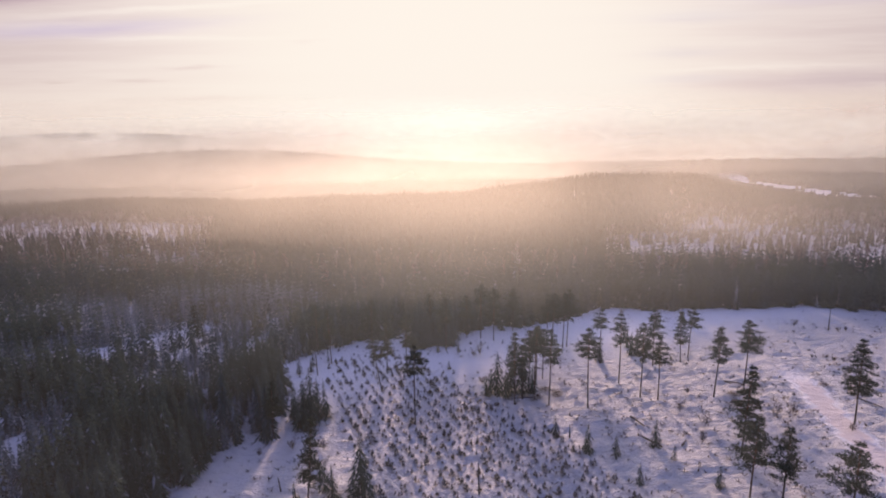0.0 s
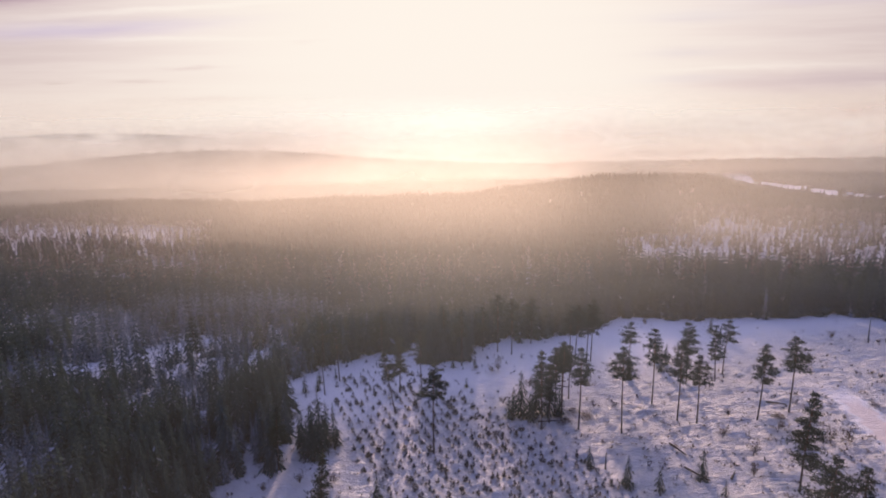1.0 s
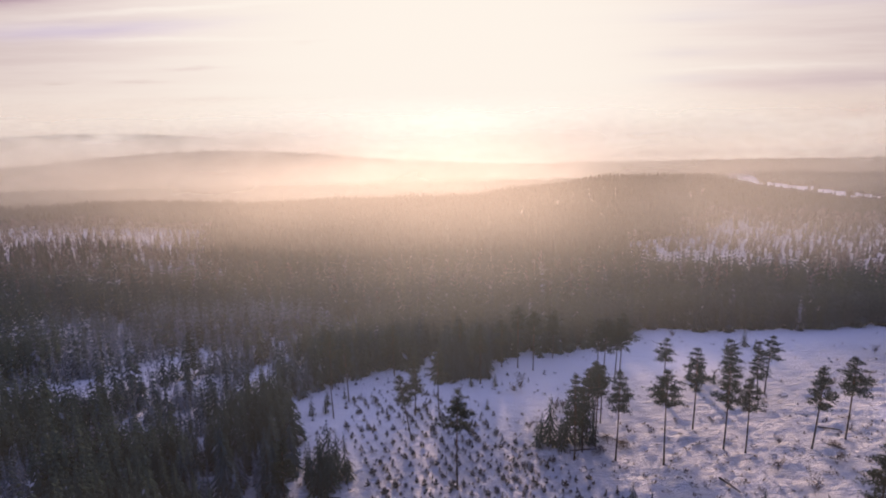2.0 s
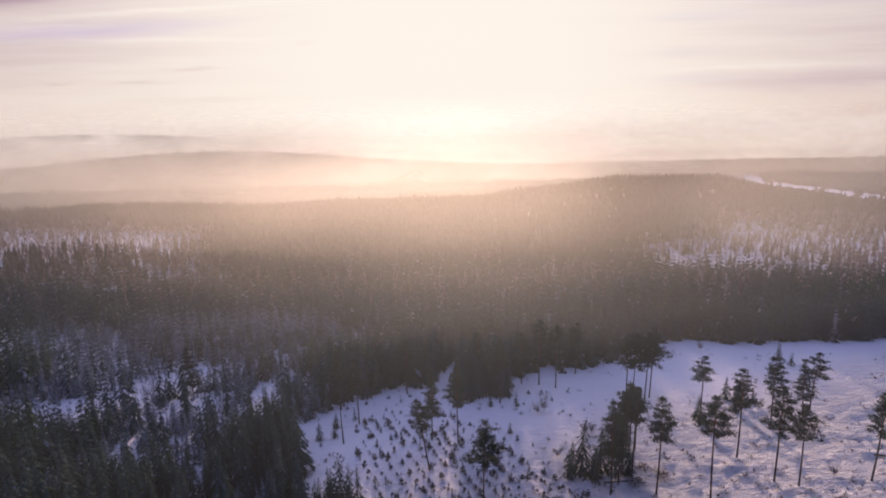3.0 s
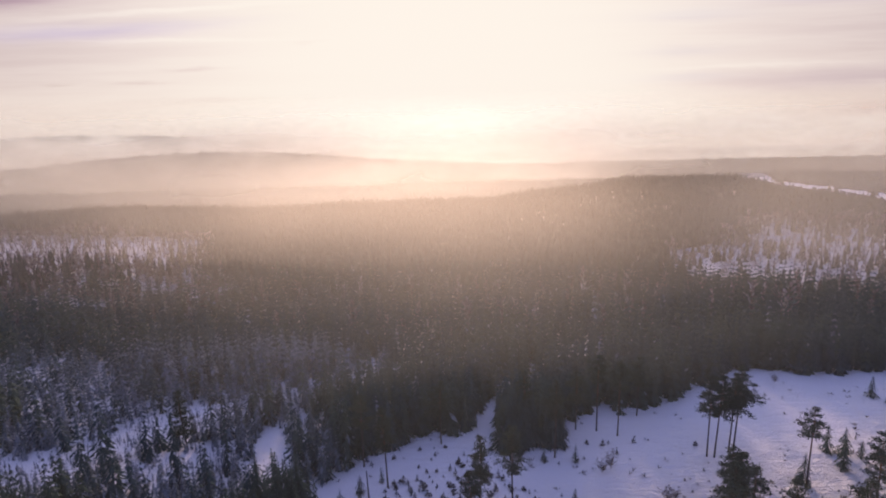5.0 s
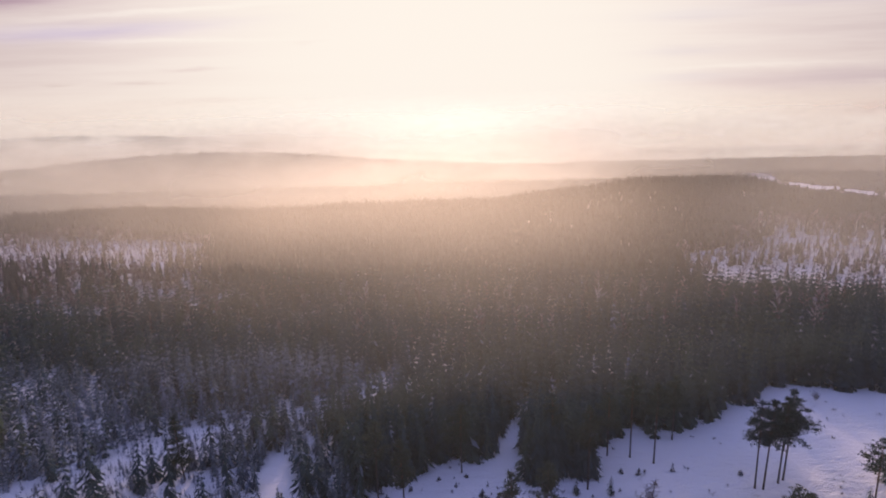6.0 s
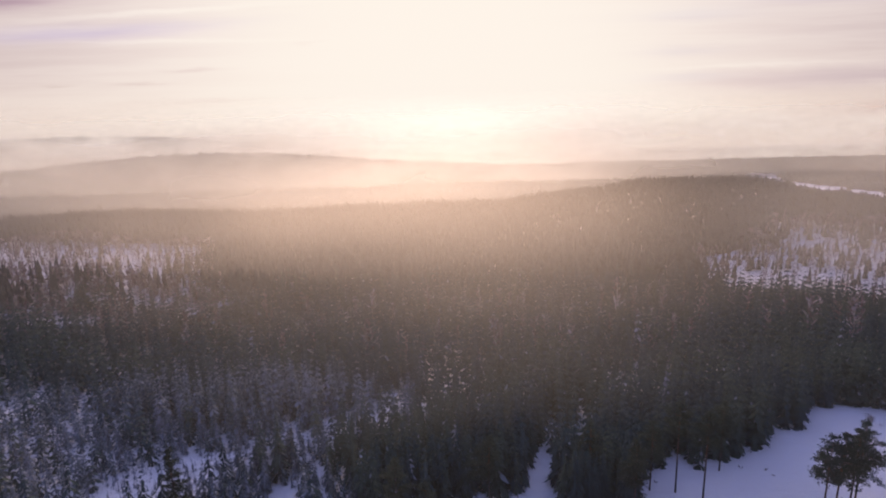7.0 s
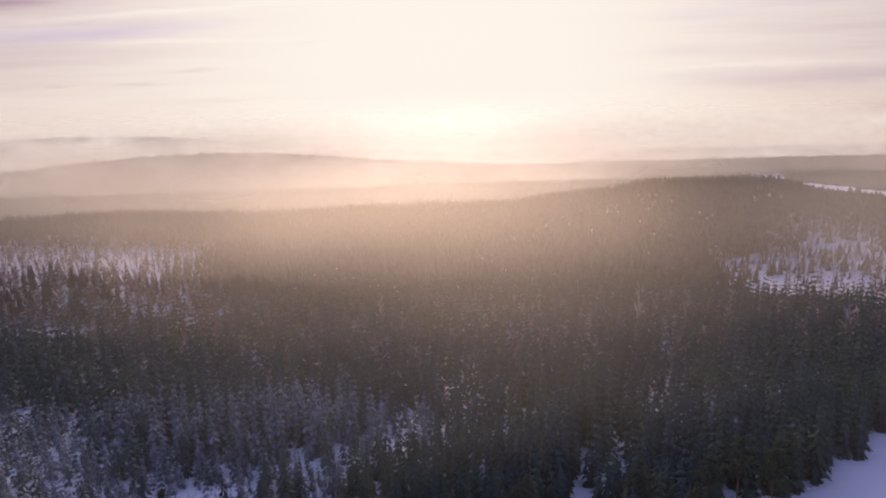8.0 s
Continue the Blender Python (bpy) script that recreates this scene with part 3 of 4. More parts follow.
    for sel, mat, nm, lab in ((rest & rimed, RIMED, "rimed_young_spruces", "low young spruces thick with rime in a snowy hollow"), (rest & young & ~bare & ~rimed, FROSTED, "young_spruce_woods", "dense young spruces white with frost round snowy glades"),
                              (rest & olive, OLIVE, "olive_spruce_woods", "stands of olive green spruces in dense woods"),
                              (rest & ~young & ~olive & ~bare & ~rimed, SPRUCE, "spruce_woods", "dense dark spruce woods lightly dusted with frost")):
        fine = sel & (close | (rimed & (y < 190)))
        for part_of, shapes, widths in ((fine, FINE, (0.85, 1.25)), (sel & ~fine & ~far, MID, (1.0, 1.55)), (sel & ~fine & far, SLIM, (1.1, 1.7))):
            if part_of.any():
                joined(nm, shapes, xyz[part_of], h[part_of], mat, lab, "woods", rng, widths)
    joined("birch_woods", BARE, xyz[rest & bare], h[rest & bare], BIRCH, "leafless birches white with rime among the spruces", "birches", rng, (0.9, 1.5))
    # woods further off
    x, y = planted(rng, 780, 3.9)
    keep = np.hypot(x, y) >= 345
    x, y = x[keep], y[keep]
    keep = ~cleared(rng, x, y)
    x, y = x[keep], y[keep]
    h = (7.5 + 5.5 * rng.beta(2, 2, x.size)) * (1 + 0.2 * wobble(x, y, 0.06) + 0.12 * wobble(y, x, 0.17)) * np.where(field(x, y), rng.uniform(0.4, 0.95, x.size), 1.0)
    xyz = np.stack([x, y, land(x, y) - 0.3], -1)
    bare = rng.random(x.size) < bare_share(x, y)
    joined("valley_woods", FAR, xyz[~bare], h[~bare], WOODS, "hazy spruce woods over the low hills", "woods", rng, (1.2, 1.9))
    joined("valley_birches", THIN_BARE, xyz[bare], h[bare], BIRCH, "far leafless birches pale in the haze", "birches", rng, (1.2, 2.0))
    x, y = scatter(rng, 780, 1500, 9.0)
    keep = ~cleared(rng, x, y)
    x, y = x[keep], y[keep]
    joined("hill_woods", CONE, np.stack([x, y, land(x, y) - 0.3], -1), rng.uniform(10, 17, x.size), WOODS,
           "distant woods on the slopes behind the valley", "woods", rng, (1.8, 3.0))
    x, y = scatter(rng, 1500, 4300, 32.0, 47.0)
    joined("ridge_woods", CONE, np.stack([x, y, land(x, y) - 0.5], -1), rng.uniform(11, 19, x.size), WOODS,
           "woods on the far ridges, pale in the haze", "woods", rng, (3.5, 5.5))
    # closed canopy of those far woods
    az, rr = np.meshgrid(np.radians(np.linspace(-47, 47, 240)), np.linspace(1105, 4350, 120))
    cx, cy = rr * np.sin(az), rr * np.cos(az)
    cz = land(cx, cy) + np.where(field(cx, cy), -6, 9 + rng.uniform(-3, 4, cx.shape))
    a = (np.arange(119)[:, None] * 240 + np.arange(239)[None]).ravel()
    me = bpy.data.meshes.new("ridge_canopy")
    fill(me, np.stack([cx, cy, cz], -1).reshape(-1, 3), np.stack([a, a + 240, a + 241, a + 1], -1))
    me.materials.append(WOODS)
    tagged(new("ridge_canopy", me), "closed canopy of far wooded ridges", "woods", kind="stuff")


woods()


# ---------------------------------------------------------------- single pines and spruces of the clearing
def pine(x, y, height, crown, radius, seed, lean=(0.0, 0.0), label="tall Scots pine with bare trunk and dark rounded crown", group="seed pines of the clearing"):
    """A pine: bare leaning trunk, limbs, and a crown of needle tufts on its top part (crown: share of the height)."""
    r = random.Random(seed)
    radius *= 1.25
    root = empty("pine_tree", x, y)
    bend = (r.uniform(-0.3, 0.3), r.uniform(-0.3, 0.3))

    def axis(u):
        w = math.sin(u * 3.14) * 0.5
        return np.array([lean[0] * u + bend[0] * w, lean[1] * u + bend[1] * w, height * u])

    us = [0, 0.03, 0.2, 0.4, 0.6, 0.8, 0.97]
    rad = [0.24, 0.18, 0.155, 0.135, 0.115, 0.075, 0.02]
    k = height / 18.0
    co, fa = tube([axis(u) for u in us], [q * (0.6 + 0.4 * k) for q in rad], 8)
    items, limbs, lf = [], [], []
    layers = max(5, round(crown * height / 0.95))
    skew, side = r.uniform(0, 6.28), r.uniform(0.1, 0.35)
    slim = crown >= 0.55
    for i in range(layers):
        v = i / (layers - 1)
        u = 1 - crown + crown * v * 0.97
        prof = (1 - v) ** (0.8 if slim else 0.55) * min(1.0, 0.62 + v * 2.2) + 0.12
        for j in range(r.choice((4, 5, 6)) if v < 0.85 else 4):
            a = i * 1.9 + j * 6.283 / 5 + r.uniform(-0.6, 0.6)
            L = radius * prof * r.uniform(0.5, 1.05) * (1 + side * math.cos(a - skew))
            d = np.array([math.cos(a), math.sin(a), 0])
            p0 = axis(u) + np.array([0, 0, r.uniform(-0.25, 0.25)])
            p1 = p0 + d * L + np.array([0, 0, L * (r.uniform(-0.25, 0.15) if slim else r.uniform(-0.15, 0.3))])
            pm = (p0 + p1) / 2 + np.array([0, 0, -0.08 * L])
            b = len(limbs)
            for p, w in ((p0, 0.055), (pm, 0.035), (p1, 0.012)):
                sd = np.array([-d[1], d[0], 0]) * w * (0.6 + 0.4 * k)
                limbs += [p + sd, p - sd, p + np.array([0, 0, w])]
            for q in (0, 3):
                lf += [(b + q + e, b + q + (e + 1) % 3, b + q + 3 + (e + 1) % 3, b + q + 3 + e) for e in range(3)]
            for t in range(max(6, int(L * 9.0))):
                f = r.uniform(0.3, 1.05)
                c = p0 + (p1 - p0) * f + np.array([r.gauss(0, 0.34), r.gauss(0, 0.34), r.gauss(0.08, 0.12)]) * (0.6 + 0.2 * L)
                for _ in range(7):
                    g = np.array([r.gauss(0, 1), r.gauss(0, 1), r.gauss(0.3, 0.55)])
                    g /= np.linalg.norm(g)
                    s = np.cross(g, (r.gauss(0, 1), r.gauss(0, 1), r.gauss(0, 1)))
                    s /= np.linalg.norm(s) + 1e-6
                    ln = r.uniform(0.24, 0.48)
                    e = c + np.array([r.gauss(0, 0.18), r.gauss(0, 0.18), r.gauss(0, 0.08)])
                    items.append((e, e + g * ln, s * ln * 0.205, np.array([0, 0, 0.02])))
    child("trunk", mesh_of("trunk", co, fa, BARK), root)
    child("branches", mesh_of("branches", limbs, lf, BARK), root, "bare upper limbs of orange-brown bark")
    child("crown", mesh_of("crown", *blades(items), PINE), root)
    return tagged(root, label, "pine", group)


# x, y, height, crown share, crown radius, lean x, lean y
PINES = [
    (-6.7, 105.8, 18.8, 0.34, 2.6, 0.3, 0.0), (-15.7, 122.0, 14.2, 0.36, 2.2, -2.2, 0.2), (32.5, 111.9, 18.9, 0.34, 2.7, -0.3, 0.1),
    (43.4, 123.7, 18.2, 0.40, 2.4, -0.2, 0.0), (46.1, 116.4, 18.5, 0.46, 2.4, 0.0, 0.0), (49.9, 115.4, 15.2, 0.40, 2.1, -0.3, 0.2),
    (55.7, 133.4, 16.2, 0.45, 2.3, -0.2, 0.1), (64.7, 136.8, 14.0, 0.6, 1.9, -0.6, 0.4), (67.9, 139.4, 14.4, 0.35, 2.2, 0.6, -0.3),
    (42.4, 136.6, 15.4, 0.32, 2.1, 0.1, 0.0), (63.5, 116.3, 17.2, 0.48, 2.2, 0.4, -0.2), (72.0, 118.9, 17.7, 0.42, 3.1, 0.0, 0.0),
    (87.2, 103.5, 18.7, 0.62, 3.1, -0.2, 0.2), (56.8, 92.3, 18.5, 0.70, 2.6, 0.5, -0.3), (21.3, 118.5, 16.8, 0.30, 2.0, 0.4, -0.1),
    (23.9, 113.6, 18.2, 0.42, 2.0, 0.1, 0.0), (24.9, 127.0, 13.5, 0.35, 1.8, 0.0, 0.0), (23.4, 127.5, 14.0, 0.35, 1.8, 0.3, 0.2),
    (16.0, 113.6, 17.7, 0.55, 2.2, -0.3, 0.0), (-24.1, 81.5, 15.2, 0.75, 1.9, 1.4, 0.4), (-36.1, 101.2, 12.5, 0.55, 1.8, 0.4, 0.1),
    (47.6, 74.1, 18.2, 0.42, 2.5, 0.3, 0.0), (55.7, 78.2, 14.0, 0.62, 2.6, 0.2, 0.0), (63.4, 73.2, 14.0, 0.55, 3.6, 0.0, 0.2),
]
PINES += [
    (20.4, 121.2, 15.5, 0.5, 2.0, 0.1, 0.0), (22.6, 124.2, 15.2, 0.42, 1.9, 0.2, 0.1), (18.2, 116.4, 15.0, 0.66, 1.7, 0.0, 0.0),
    (-10.0, 131.6, 16.0, 0.50, 2.2, 0.0, 0.0), (-15.5, 132.5, 14.0, 0.62, 2.2, 0.2, 0.0), (11.3, 157.3, 17.0, 0.35, 2.2, 0.0, 0.1), (15.1, 155.1, 16.5, 0.35, 2.2, 0.1, 0.0),
    (29.9, 146.9, 16.5, 0.46, 2.5, 0.2, 0.0), (31.2, 146.6, 17.0, 0.46, 2.5, 0.8, 0.2), (34.8, 148.2, 16.5, 0.46, 2.5, 0.6, 0.1), (36.2, 149.0, 17.5, 0.46, 2.5, 0.5, 0.0),
    (0.4, 147.8, 16.0, 0.45, 2.0, 0.1, 0.0), (-31.7, 139.5, 15.5, 0.50, 2.0, -0.5, 0.0), (-74.5, 153.0, 13.2, 0.72, 1.9, -0.8, 0.0), (-37.0, 146.0, 15.0, 0.4, 2.0, 0.1, 0.0),
    (-22.0, 153.5, 14.0, 0.5, 2.3, 0.1, 0.0), (-4.5, 156.0, 14.5, 0.55, 2.2, 0.1, 0.2), (7.0, 158.0, 13.5, 0.5, 2.2, 0.0, 0.0), (22.0, 163.0, 14.0, 0.45, 2.4, 0.1, 0.0),
]
for i, (px, py, ph, pc, pr, lx, ly) in enumerate(PINES):
    pine(px, py, ph, pc, pr, 100 + i, (lx, ly))


def single_spruces():
    """Spruces that stand alone or in small groups on the open ground: x, y, height."""
    spots = [(12.6, 119.7, 11.2), (16.1, 120.1, 10.2), (18.8, 120.0, 10.2), (9.8, 118.9, 5.8), (11.2, 121.5, 6.5), (21.0, 119.4, 8.6), (14.4, 118.2, 7.2),
             (-30.0, 109.0, 12.4), (-32.9, 107.2, 9.2), (-27.6, 111.5, 8.6), (-31.5, 105.0, 8.0), (-29.0, 106.0, 9.5), (-34.2, 109.5, 7.4), (-26.4, 109.0, 5.2), (-31.0, 107.6, 10.6), (-28.6, 109.6, 10.2), (-32.2, 110.4, 8.8), (-30.2, 104.2, 6.6),
             (-14.9, 82.4, 12.2), (-19.7, 81.4, 7.0), (-16.3, 81.7, 5.7), (-26.3, 81.5, 3.8), (-21.5, 83.6, 6.0), (-23.2, 87.0, 5.2), (-13.0, 80.0, 5.0),
             (27.7, 94.4, 6.3), (32.7, 92.7, 5.3), (41.6, 95.9, 6.7), (43.3, 91.1, 3.5), (34.3, 84.5, 4.4), (47.9, 83.3, 4.5), (22.8, 101.2, 4.6),
             (53.0, 142.1, 7.2), (42.6, 137.8, 6.6), (53.6, 147.4, 6.2), (56.0, 146.2, 6.3), (58.6, 145.1, 4.2), (79.8, 169.4, 5.8), (80.9, 165.7, 4.0),
             (-39.0, 133.0, 5.0), (-36.0, 134.0, 4.6), (-46.0, 126.0, 8.5), (-36.5, 138.0, 4.0), (-33.0, 141.0, 3.6), (1.1, 134.4, 2.9), (4.0, 146.0, 4.0), (-2.0, 146.5, 3.4)]
    r = random.Random(5)
    for i, (x, y, h) in enumerate(spots):
        root = empty("spruce_tree", x, y, None, r.uniform(0, 360))
        tall = h > 6
        co, fa = spruce_crown(r, 17 if tall else 12, 8, 4, r.uniform(0.16, 0.23) * (1.0 if tall else 1.25), 0.05, 0.66, 0.42)
        child("crown", mesh_of("crown", co * h, fa, OLIVE), root)
        t = tube([(0, 0, 0), (0.01, 0, h * 0.5), (0, 0, h * 0.95)], [0.013 * h, 0.008 * h, 0.001 * h])
        child("trunk", mesh_of("trunk", *t, GREY_BARK), root)
        tagged(root, "tall dark spruce standing in a group on open snow" if tall else "small dark spruce standing alone on the snowy clearing", "spruce", "spruces of the clearing")


single_spruces()


def ragged_crown(r, wide):
    """A small ragged crown 1 high, of twigs that stick out and up."""
    items = [(np.array([0, 0, 0.6]), np.array([0.0, 0.01, 1.0]), np.array([0.05, 0, 0]), np.zeros(3))]
    for _ in range(30):
        z = r.random() ** 1.2 * 0.85
        a, L = r.uniform(0, 6.28), wide * (1.15 - z) * r.uniform(0.6, 1.15)
        d = np.array([math.cos(a), math.sin(a), 0])
        p = np.array([0, 0, z])
        items.append((p, p + d * L + np.array([0, 0, L * r.uniform(-0.15, 0.7)]), np.array([-d[1], d[0], 0]) * L * 0.30, np.array([0, 0, L * 0.08])))
    return blades(items)


def saplings():
    """Young planted spruces in furrowed rows."""
    r = random.Random(21)
    models = []
    for k in range(5):
        co, fa = ragged_crown(r, r.uniform(0.28, 0.42))
        root = new("spruce_sapling")
        child("crown", mesh_of("crown", co, fa, SAPLING), root)
        child("stem", mesh_of("stem", *tube([(0, 0, 0), (0, 0, 0.5), (0, 0, 0.97)], [0.03, 0.02, 0.004], 5), GREY_BARK), root)
        tagged(root, "small planted spruce sapling poking out of the snow", "sapling", "planted rows of saplings")
        models.append((co, fa, root))
    d, s = Vector((0.42, -0.907)), Vector((0.907, 0.42))
    spots = []
    for i in range(-30, 31):
        for j in range(-56, 57):
            p = Vector((-2, 105)) + s * (i * 2.3 + r.gauss(0, 0.2)) + d * (j * 1.3 + r.uniform(-0.5, 0.5))
            if r.random() < 0.84 and inside(PLANTED, p.x, p.y):
                spots.append((p.x, p.y, 0.75 + 1.25 * r.random() ** 1.5))
    for _ in range(60):
        x, y = r.uniform(-40, 30), r.uniform(128, 154)
        if inside(CLEARING, x, y):
            spots.append((x, y, r.uniform(0.6, 1.6)))
    spots.sort(key=lambda q: abs(q[1] - 110) + abs(q[0]) * 0.5)
    for x, y, h in spots[:300]:
        w = h * r.uniform(0.9, 1.3)
        copy_thing(models[r.randrange(5)][2], pose(x, y, ground_z(x, y) - 0.1, r.uniform(-6, 6), r.uniform(-6, 6), r.uniform(0, 360)) @ Matrix.Diagonal((w, w, h, 1)))
    for _, _, root in models:
        remove(root)
    rest = np.array(spots[300:])
    if len(rest):
        zz = np.array([ground_z(x, y) for x, y, _ in spots[300:]]) - 0.1
        joined("sapling_rows", [(c, f) for c, f, _ in models], np.stack([rest[:, 0], rest[:, 1], zz], -1), rest[:, 2], SAPLING,
               "rows of small planted spruce saplings in furrowed snow", "saplings", np.random.default_rng(3), (0.9, 1.3))


def bush(x, y, height, seed):
    """A leafless bush: forked thin stems rising from one foot."""
    r = random.Random(seed)
    root = empty("bare_bush", x, y, ground_z(x, y) - 0.1)
    items = []
    for i in range(14):
        a, tilt = r.uniform(0, 6.28), r.uniform(0.1, 0.65)
        d = np.array([math.cos(a) * tilt, math.sin(a) * tilt, 1.0])
        L = height * r.uniform(0.55, 1.0)
        tip = d * L
        sd = np.array([-math.sin(a), math.cos(a), 0]) * 0.03
        items.append((np.zeros(3), tip, sd, np.zeros(3)))
        for _ in range(11):
            p = tip * r.uniform(0.3, 1.0)
            e = p + np.array([r.gauss(0, 1), r.gauss(0, 1), r.uniform(0.2, 1.2)]) * height * 0.13
            q = np.cross(e - p, (r.gauss(0, 1), r.gauss(0, 1), 1.0))
            items.append((p, e, q / (np.linalg.norm(q) + 1e-6) * r.uniform(0.03, 0.07), np.zeros(3)))
    child("branchwork", mesh_of("branchwork", *blades(items), TWIGS), root)
    tagged(root, "leafless brown bush standing in the snow", "bush", "bushes of the clearing")


def ground_z(x, y):
    """Height of the finished ground under a spot."""
    xs, ys, zs = RELIEF
    i, j = np.searchsorted(xs, x) - 1, np.searchsorted(ys, y) - 1
    u, v = (x - xs[i]) / (xs[i + 1] - xs[i]), (y - ys[j]) / (ys[j + 1] - ys[j])
    return float((zs[j, i] * (1 - u) + zs[j, i + 1] * u) * (1 - v) + (zs[j + 1, i] * (1 - u) + zs[j + 1, i + 1] * u) * v)


def pole(x, y, height, lean, label, seed):
    """A dead trunk without crown, broken at the top, with a few stubs."""
    r = random.Random(seed)
    root = empty("dead_tree", x, y, ground_z(x, y) - 0.2)
    t = tube([(0, 0, 0), (lean * 0.5, 0.05, height * 0.5), (lean, 0, height)], [0.17, 0.13, 0.07], 7)
    child("trunk", mesh_of("trunk", *t, GREY_BARK), root)
    for _ in range(5):
        u, a = r.uniform(0.35, 0.95), r.uniform(0, 6.28)
        p = np.array([lean * u, 0, height * u])
        e = p + np.array([math.cos(a), math.sin(a), 0.3]) * r.uniform(0.3, 0.8)
        co = [p + (0, 0, 0.04), p - (0, 0, 0.04), p + (-0.04 * math.sin(a), 0.04 * math.cos(a), 0), e]
        child("stub", mesh_of("stub", co, [(0, 1, 3), (1, 2, 3), (2, 0, 3)], GREY_BARK), root)
    tagged(root, label, "dead tree", "dead trees of the clearing")


def fallen_log(x, y, length, turn, seed):
    r = random.Random(seed)
    z = ground_z(x, y)
    pts = [(0, 0, 0), (0.02, 0.03, length * 0.4), (-0.02, 0, length)]
    co, fa = tube(pts, [0.19, 0.16, 0.11], 8)
    fa = fa + [tuple(range(8))[::-1], tuple(range(16, 24))]
    ob = new("fallen_log", mesh_of("fallen_log", co, fa, GREY_BARK))
    ob.matrix_basis = pose(x, y, z + 0.08, 90 + r.uniform(-3, 3), 0, turn)
    tagged(ob, "dark fallen log half sunk in the snow", "log", "logs on the clearing")


def brush_pile(x, y, size, seed):
    """A heap of felling waste: crossed branches."""
    r = random.Random(seed)
    items = []
    for _ in range(150):
        p = np.array([r.gauss(0, 0.5), r.gauss(0, 0.4), r.uniform(0, 0.35)]) * size
        d = np.array([r.gauss(0, 1), r.gauss(0, 1), r.gauss(0.15, 0.3)])
        d = d / np.linalg.norm(d) * size * r.uniform(0.2, 0.7)
        q = np.cross(d, (0.1, 0.2, 1.0))
        items.append((p - d / 2, p + d / 2, q / (np.linalg.norm(q) + 1e-6) * r.uniform(0.03, 0.09), np.array([0, 0, 0.03])))
    ob = new("branch_heap", mesh_of("branch_heap", *blades(items), TWIGS))
    ob.matrix_basis = pose(x, y, ground_z(x, y) - 0.1, 0, 0, r.uniform(0, 360))
    tagged(ob, "heap of dark felled branches on the snow", "branch heap", "branch heaps of the clearing")


def tufts():
    """Dry grass, heather and thin twigs that stick out of the snow."""
    g = np.random.default_rng(17)
    r = random.Random(4)
    models = []
    for _ in range(6):
        items = []
        for _ in range(9):
            a, t = r.uniform(0, 6.28), r.uniform(0.15, 0.9)
            tip = np.array([math.cos(a) * t, math.sin(a) * t, r.uniform(0.5, 1.0)])
            items.append((np.array([0.1 * math.cos(a), 0.1 * math.sin(a), 0]), tip, np.array([-math.sin(a), math.cos(a), 0]) * 0.07, np.zeros(3)))
        models.append(blades(items))
    x, y = g.uniform(-45, 150, 13000), g.uniform(62, 178, 13000)
    lie = 0.5 + 0.5 * wobble(x, y, 0.16)
    keep = inside(CLEARING, x, y) & (g.random(13000) < lie * np.clip((150 + x * 0.25 - y) / 50, 0.12, 1) * 0.62) & (track_smooth(x, y) > 0.6)
    x, y = x[keep], y[keep]
    z = np.array([ground_z(a, b) for a, b in zip(x, y)]) - 0.05
    joined("dry_grass_tufts", models, np.stack([x, y, z], -1), g.uniform(0.25, 0.8, x.size), TWIGS,
           "dry brown grass and twigs sticking out of snow", "dry grass", g, (1.0, 2.2))


saplings()
tufts()
for i, (bx, by, bh) in enumerate([(10.1, 143.3, 4.4), (8.2, 142.5, 3.0), (112.1, 161.7, 3.2), (105.5, 135.0, 1.9), (101.3, 137.5, 1.2), (107.5, 133.8, 1.7), (72.8, 107.2, 4.2), (75.5, 105.8, 4.4),
                                  (54.9, 103.0, 4.8), (51.3, 96.6, 3.0), (52.3, 109.1, 3.6), (16.8, 133.8, 3.0), (18.4, 134.6, 2.4), (62.5, 178.5, 3.0), (9.2, 125.6, 2.4), (-31.0, 97.0, 2.6),
                                  (-37.0, 95.0, 2.0), (-24.5, 96.5, 3.4), (123.0, 157.5, 1.6), (126.0, 158.0, 1.5), (66.0, 112.0, 2.4), (58.0, 118.0, 2.0), (84.0, 100.0, 2.2), (118.0, 140.0, 1.8)]):
    bush(bx, by, bh, 300 + i)
pole(121.0, 158.6, 7.3, -0.2, "broken grey dead trunk standing on the snow slope", 1)
pole(-33.8, 131.6, 9.0, -0.3, "thin dead trunk without branches beside the saplings", 2)
pole(25.4, 99.6, 3.2, 0.0, "short broken stump of a dead tree in snow", 3)
pole(5.5, 82.0, 6.5, -0.1, "thin dead trunk standing among planted saplings", 4)
pole(-29.5, 84.0, 3.0, -0.3, "short leaning dead stump at the clearing edge", 5)
pole(86.3, 102.6, 2.6, 0.1, "short broken stump beside a pine trunk", 6)
for i, (gx, gy, gl, gt) in enumerate([(15.8, 117.0, 6.5, 95), (40.5, 107.1, 4.5, 20), (40.0, 99.5, 5.0, 35), (98.0, 118.0, 4.0, 30), (95.5, 113.5, 5.0, 25), (24.0, 134.5, 3.0, 60), (47.0, 96.0, 3.5, 140), (70.0, 124.0, 4.0, 70), (-30.4, 103.9, 3.2, 92)]):
    fallen_log(gx, gy, gl, gt, 40 + i)
for i, (gx, gy, gs) in enumerate([(26.9, 119.1, 2.6), (21.5, 116.5, 2.0), (97.0, 116.0, 2.4), (93.0, 121.0, 1.8), (68.5, 117.0, 1.8), (24.5, 121.5, 1.6), (-16.0, 100.0, 1.8), (6.0, 112.0, 1.8)]):
    brush_pile(gx, gy, gs, 60 + i)


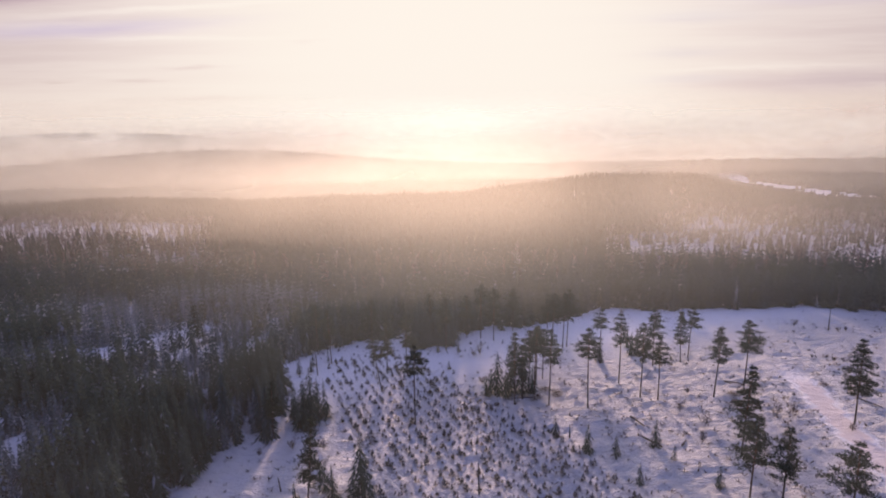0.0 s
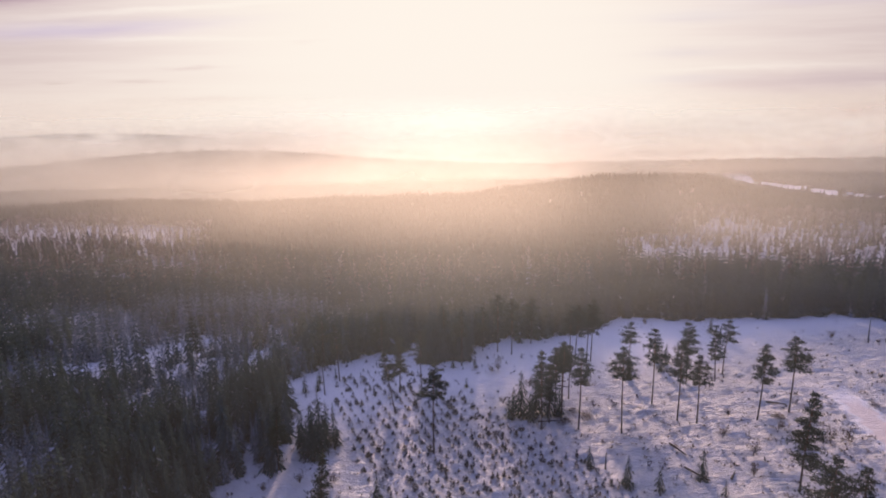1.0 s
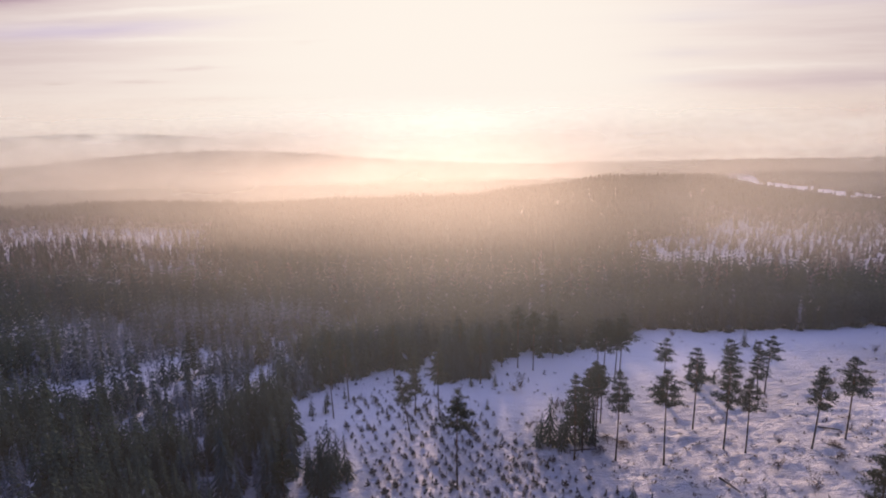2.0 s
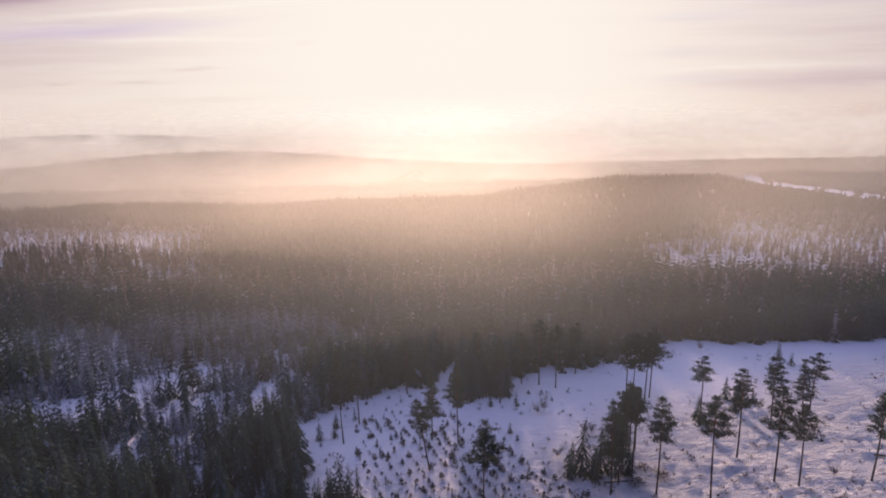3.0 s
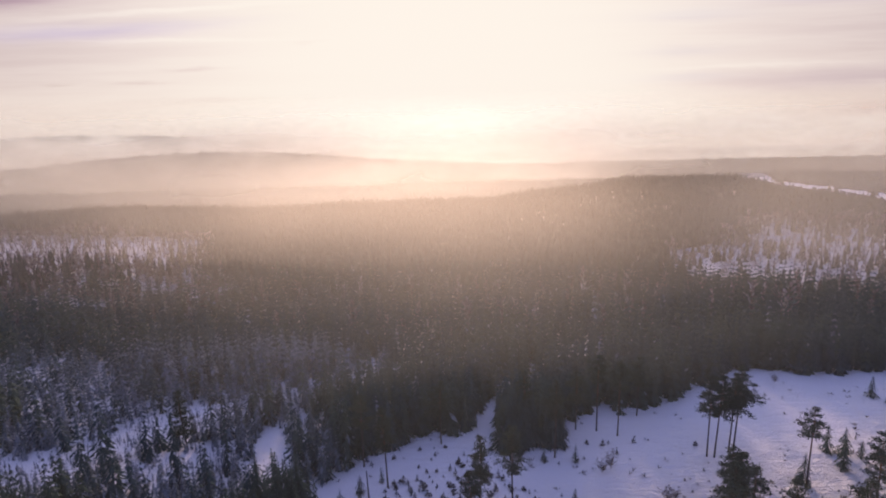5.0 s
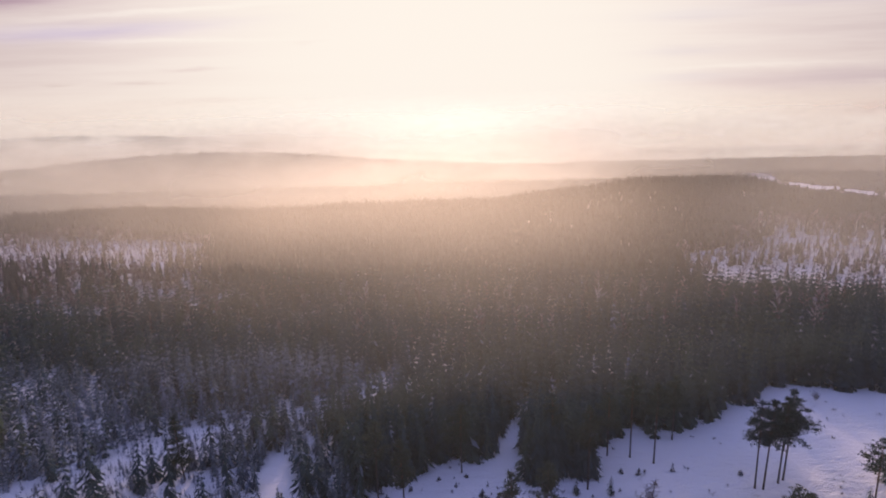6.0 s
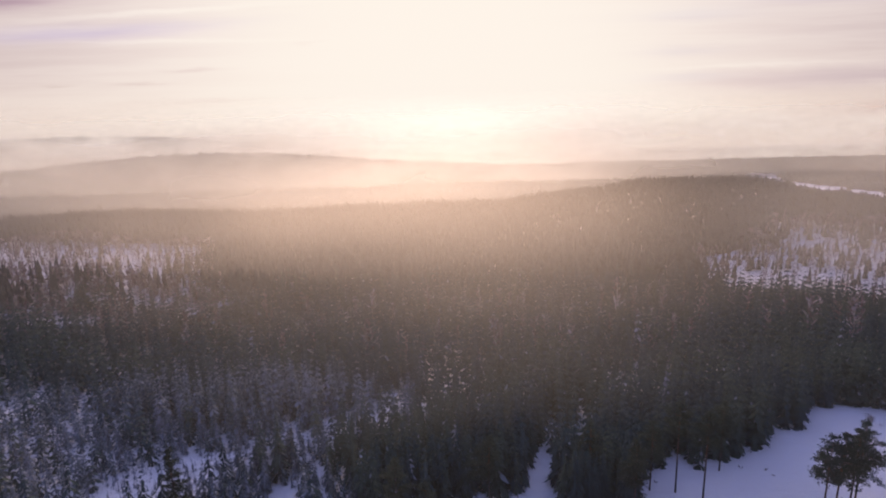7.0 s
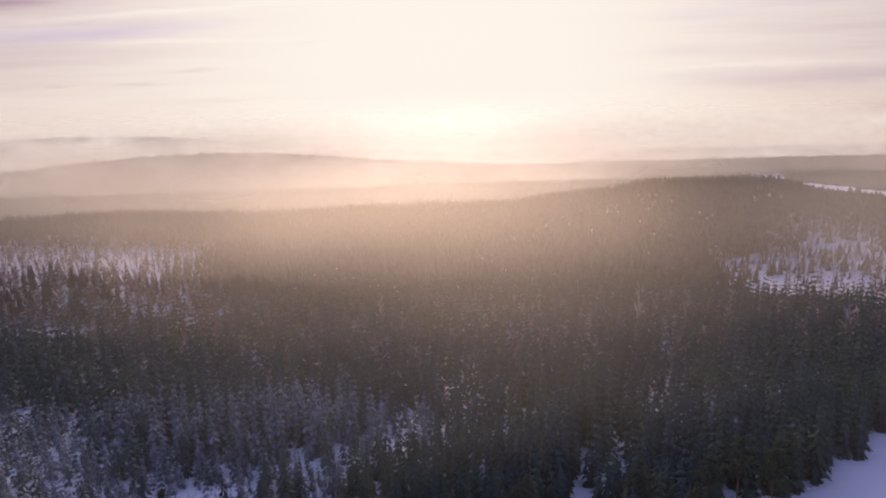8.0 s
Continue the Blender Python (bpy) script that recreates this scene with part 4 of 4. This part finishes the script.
def mist():
    """Sheets of thin mist across the valley, added to stand in for haze and glare."""
    for y, half, foot, rise, low, high, dens, bow, fwd, west, east, pale in (
            (62, 170, -10, 16, 12, 46, 0.028, -5, 0.0, 1.4, 1, 0.56), (98, 220, -8, 30, 30, 62, 0.040, -5, 0.80, 0.9, 1.0, 0.56), (152, 310, -12, 34, 34, 66, 0.038, -5, 0.90, 0.8, 0.8, 0.56),
            (240, 430, -16, 40, 34, 66, 0.041, 6, 0.82, 1.35, 1.3, 0.56), (322, 580, -14, 44, 34, 66, 0.082, 10, 0.46, 2.2, 3.7, 0.40), (640, 1000, -36, 40, 15, 75, 0.20, 60, 0.20, 1.5, 0.4, 0.34),
            (920, 1500, -50, 40, 15, 90, 0.32, 90, 0.09, 1.2, 0.6, 0.36), (1300, 2100, -60, 30, 60, 140, 0.60, 120, 0.07, 1, 0.6, 0.40), (2250, 3400, -60, 30, 80, 270, 0.90, 200, 0.045, 1, 0.85, 0.55)):
        xs = np.linspace(-half, half, 81)
        zs = np.linspace(max(foot, -45), high, 9)
        X, Zg = np.meshgrid(xs, zs)
        Yg = y - bow * (X / half) ** 2 + (Zg + 45) * 0.1
        Yg = Yg + (y > 150) * (y < 600) * (6 * np.sin(X * 0.021 + y) + 3 * np.sin(X * 0.057 + 0.3 * y))
        if y == 322:                # it drifts forward along the edge of the eastern field
            Yg = Yg - 26 * sstep(40, 130, X) - 30 * sstep(140, 260, X)
        co = np.stack([X, Yg, Zg], -1).reshape(-1, 3)
        a = (np.arange(8)[:, None] * 81 + np.arange(80)[None]).ravel()
        me = bpy.data.meshes.new("mist_bank")
        fill(me, co, np.stack([a, a + 1, a + 82, a + 81], -1))
        me.shade_smooth()
        # glare colour is put into the tint: cool near, warm midway, cool far off
        me.materials.append(mist_material("tinted_haze", dens, low, high, fwd, foot, rise, (0.76, 0.94, 1.02) if y < 150 else (0.93, 0.915, 0.86) if y < 200 else (0.95, 0.915, 0.82) if y < 600 else (0.88, 0.98, 0.98), west, east, y, pale))
        tagged(new("mist_bank", me), "thin mist sheet standing in for haze and glare over the woods", "mist", kind="stuff")


mist()
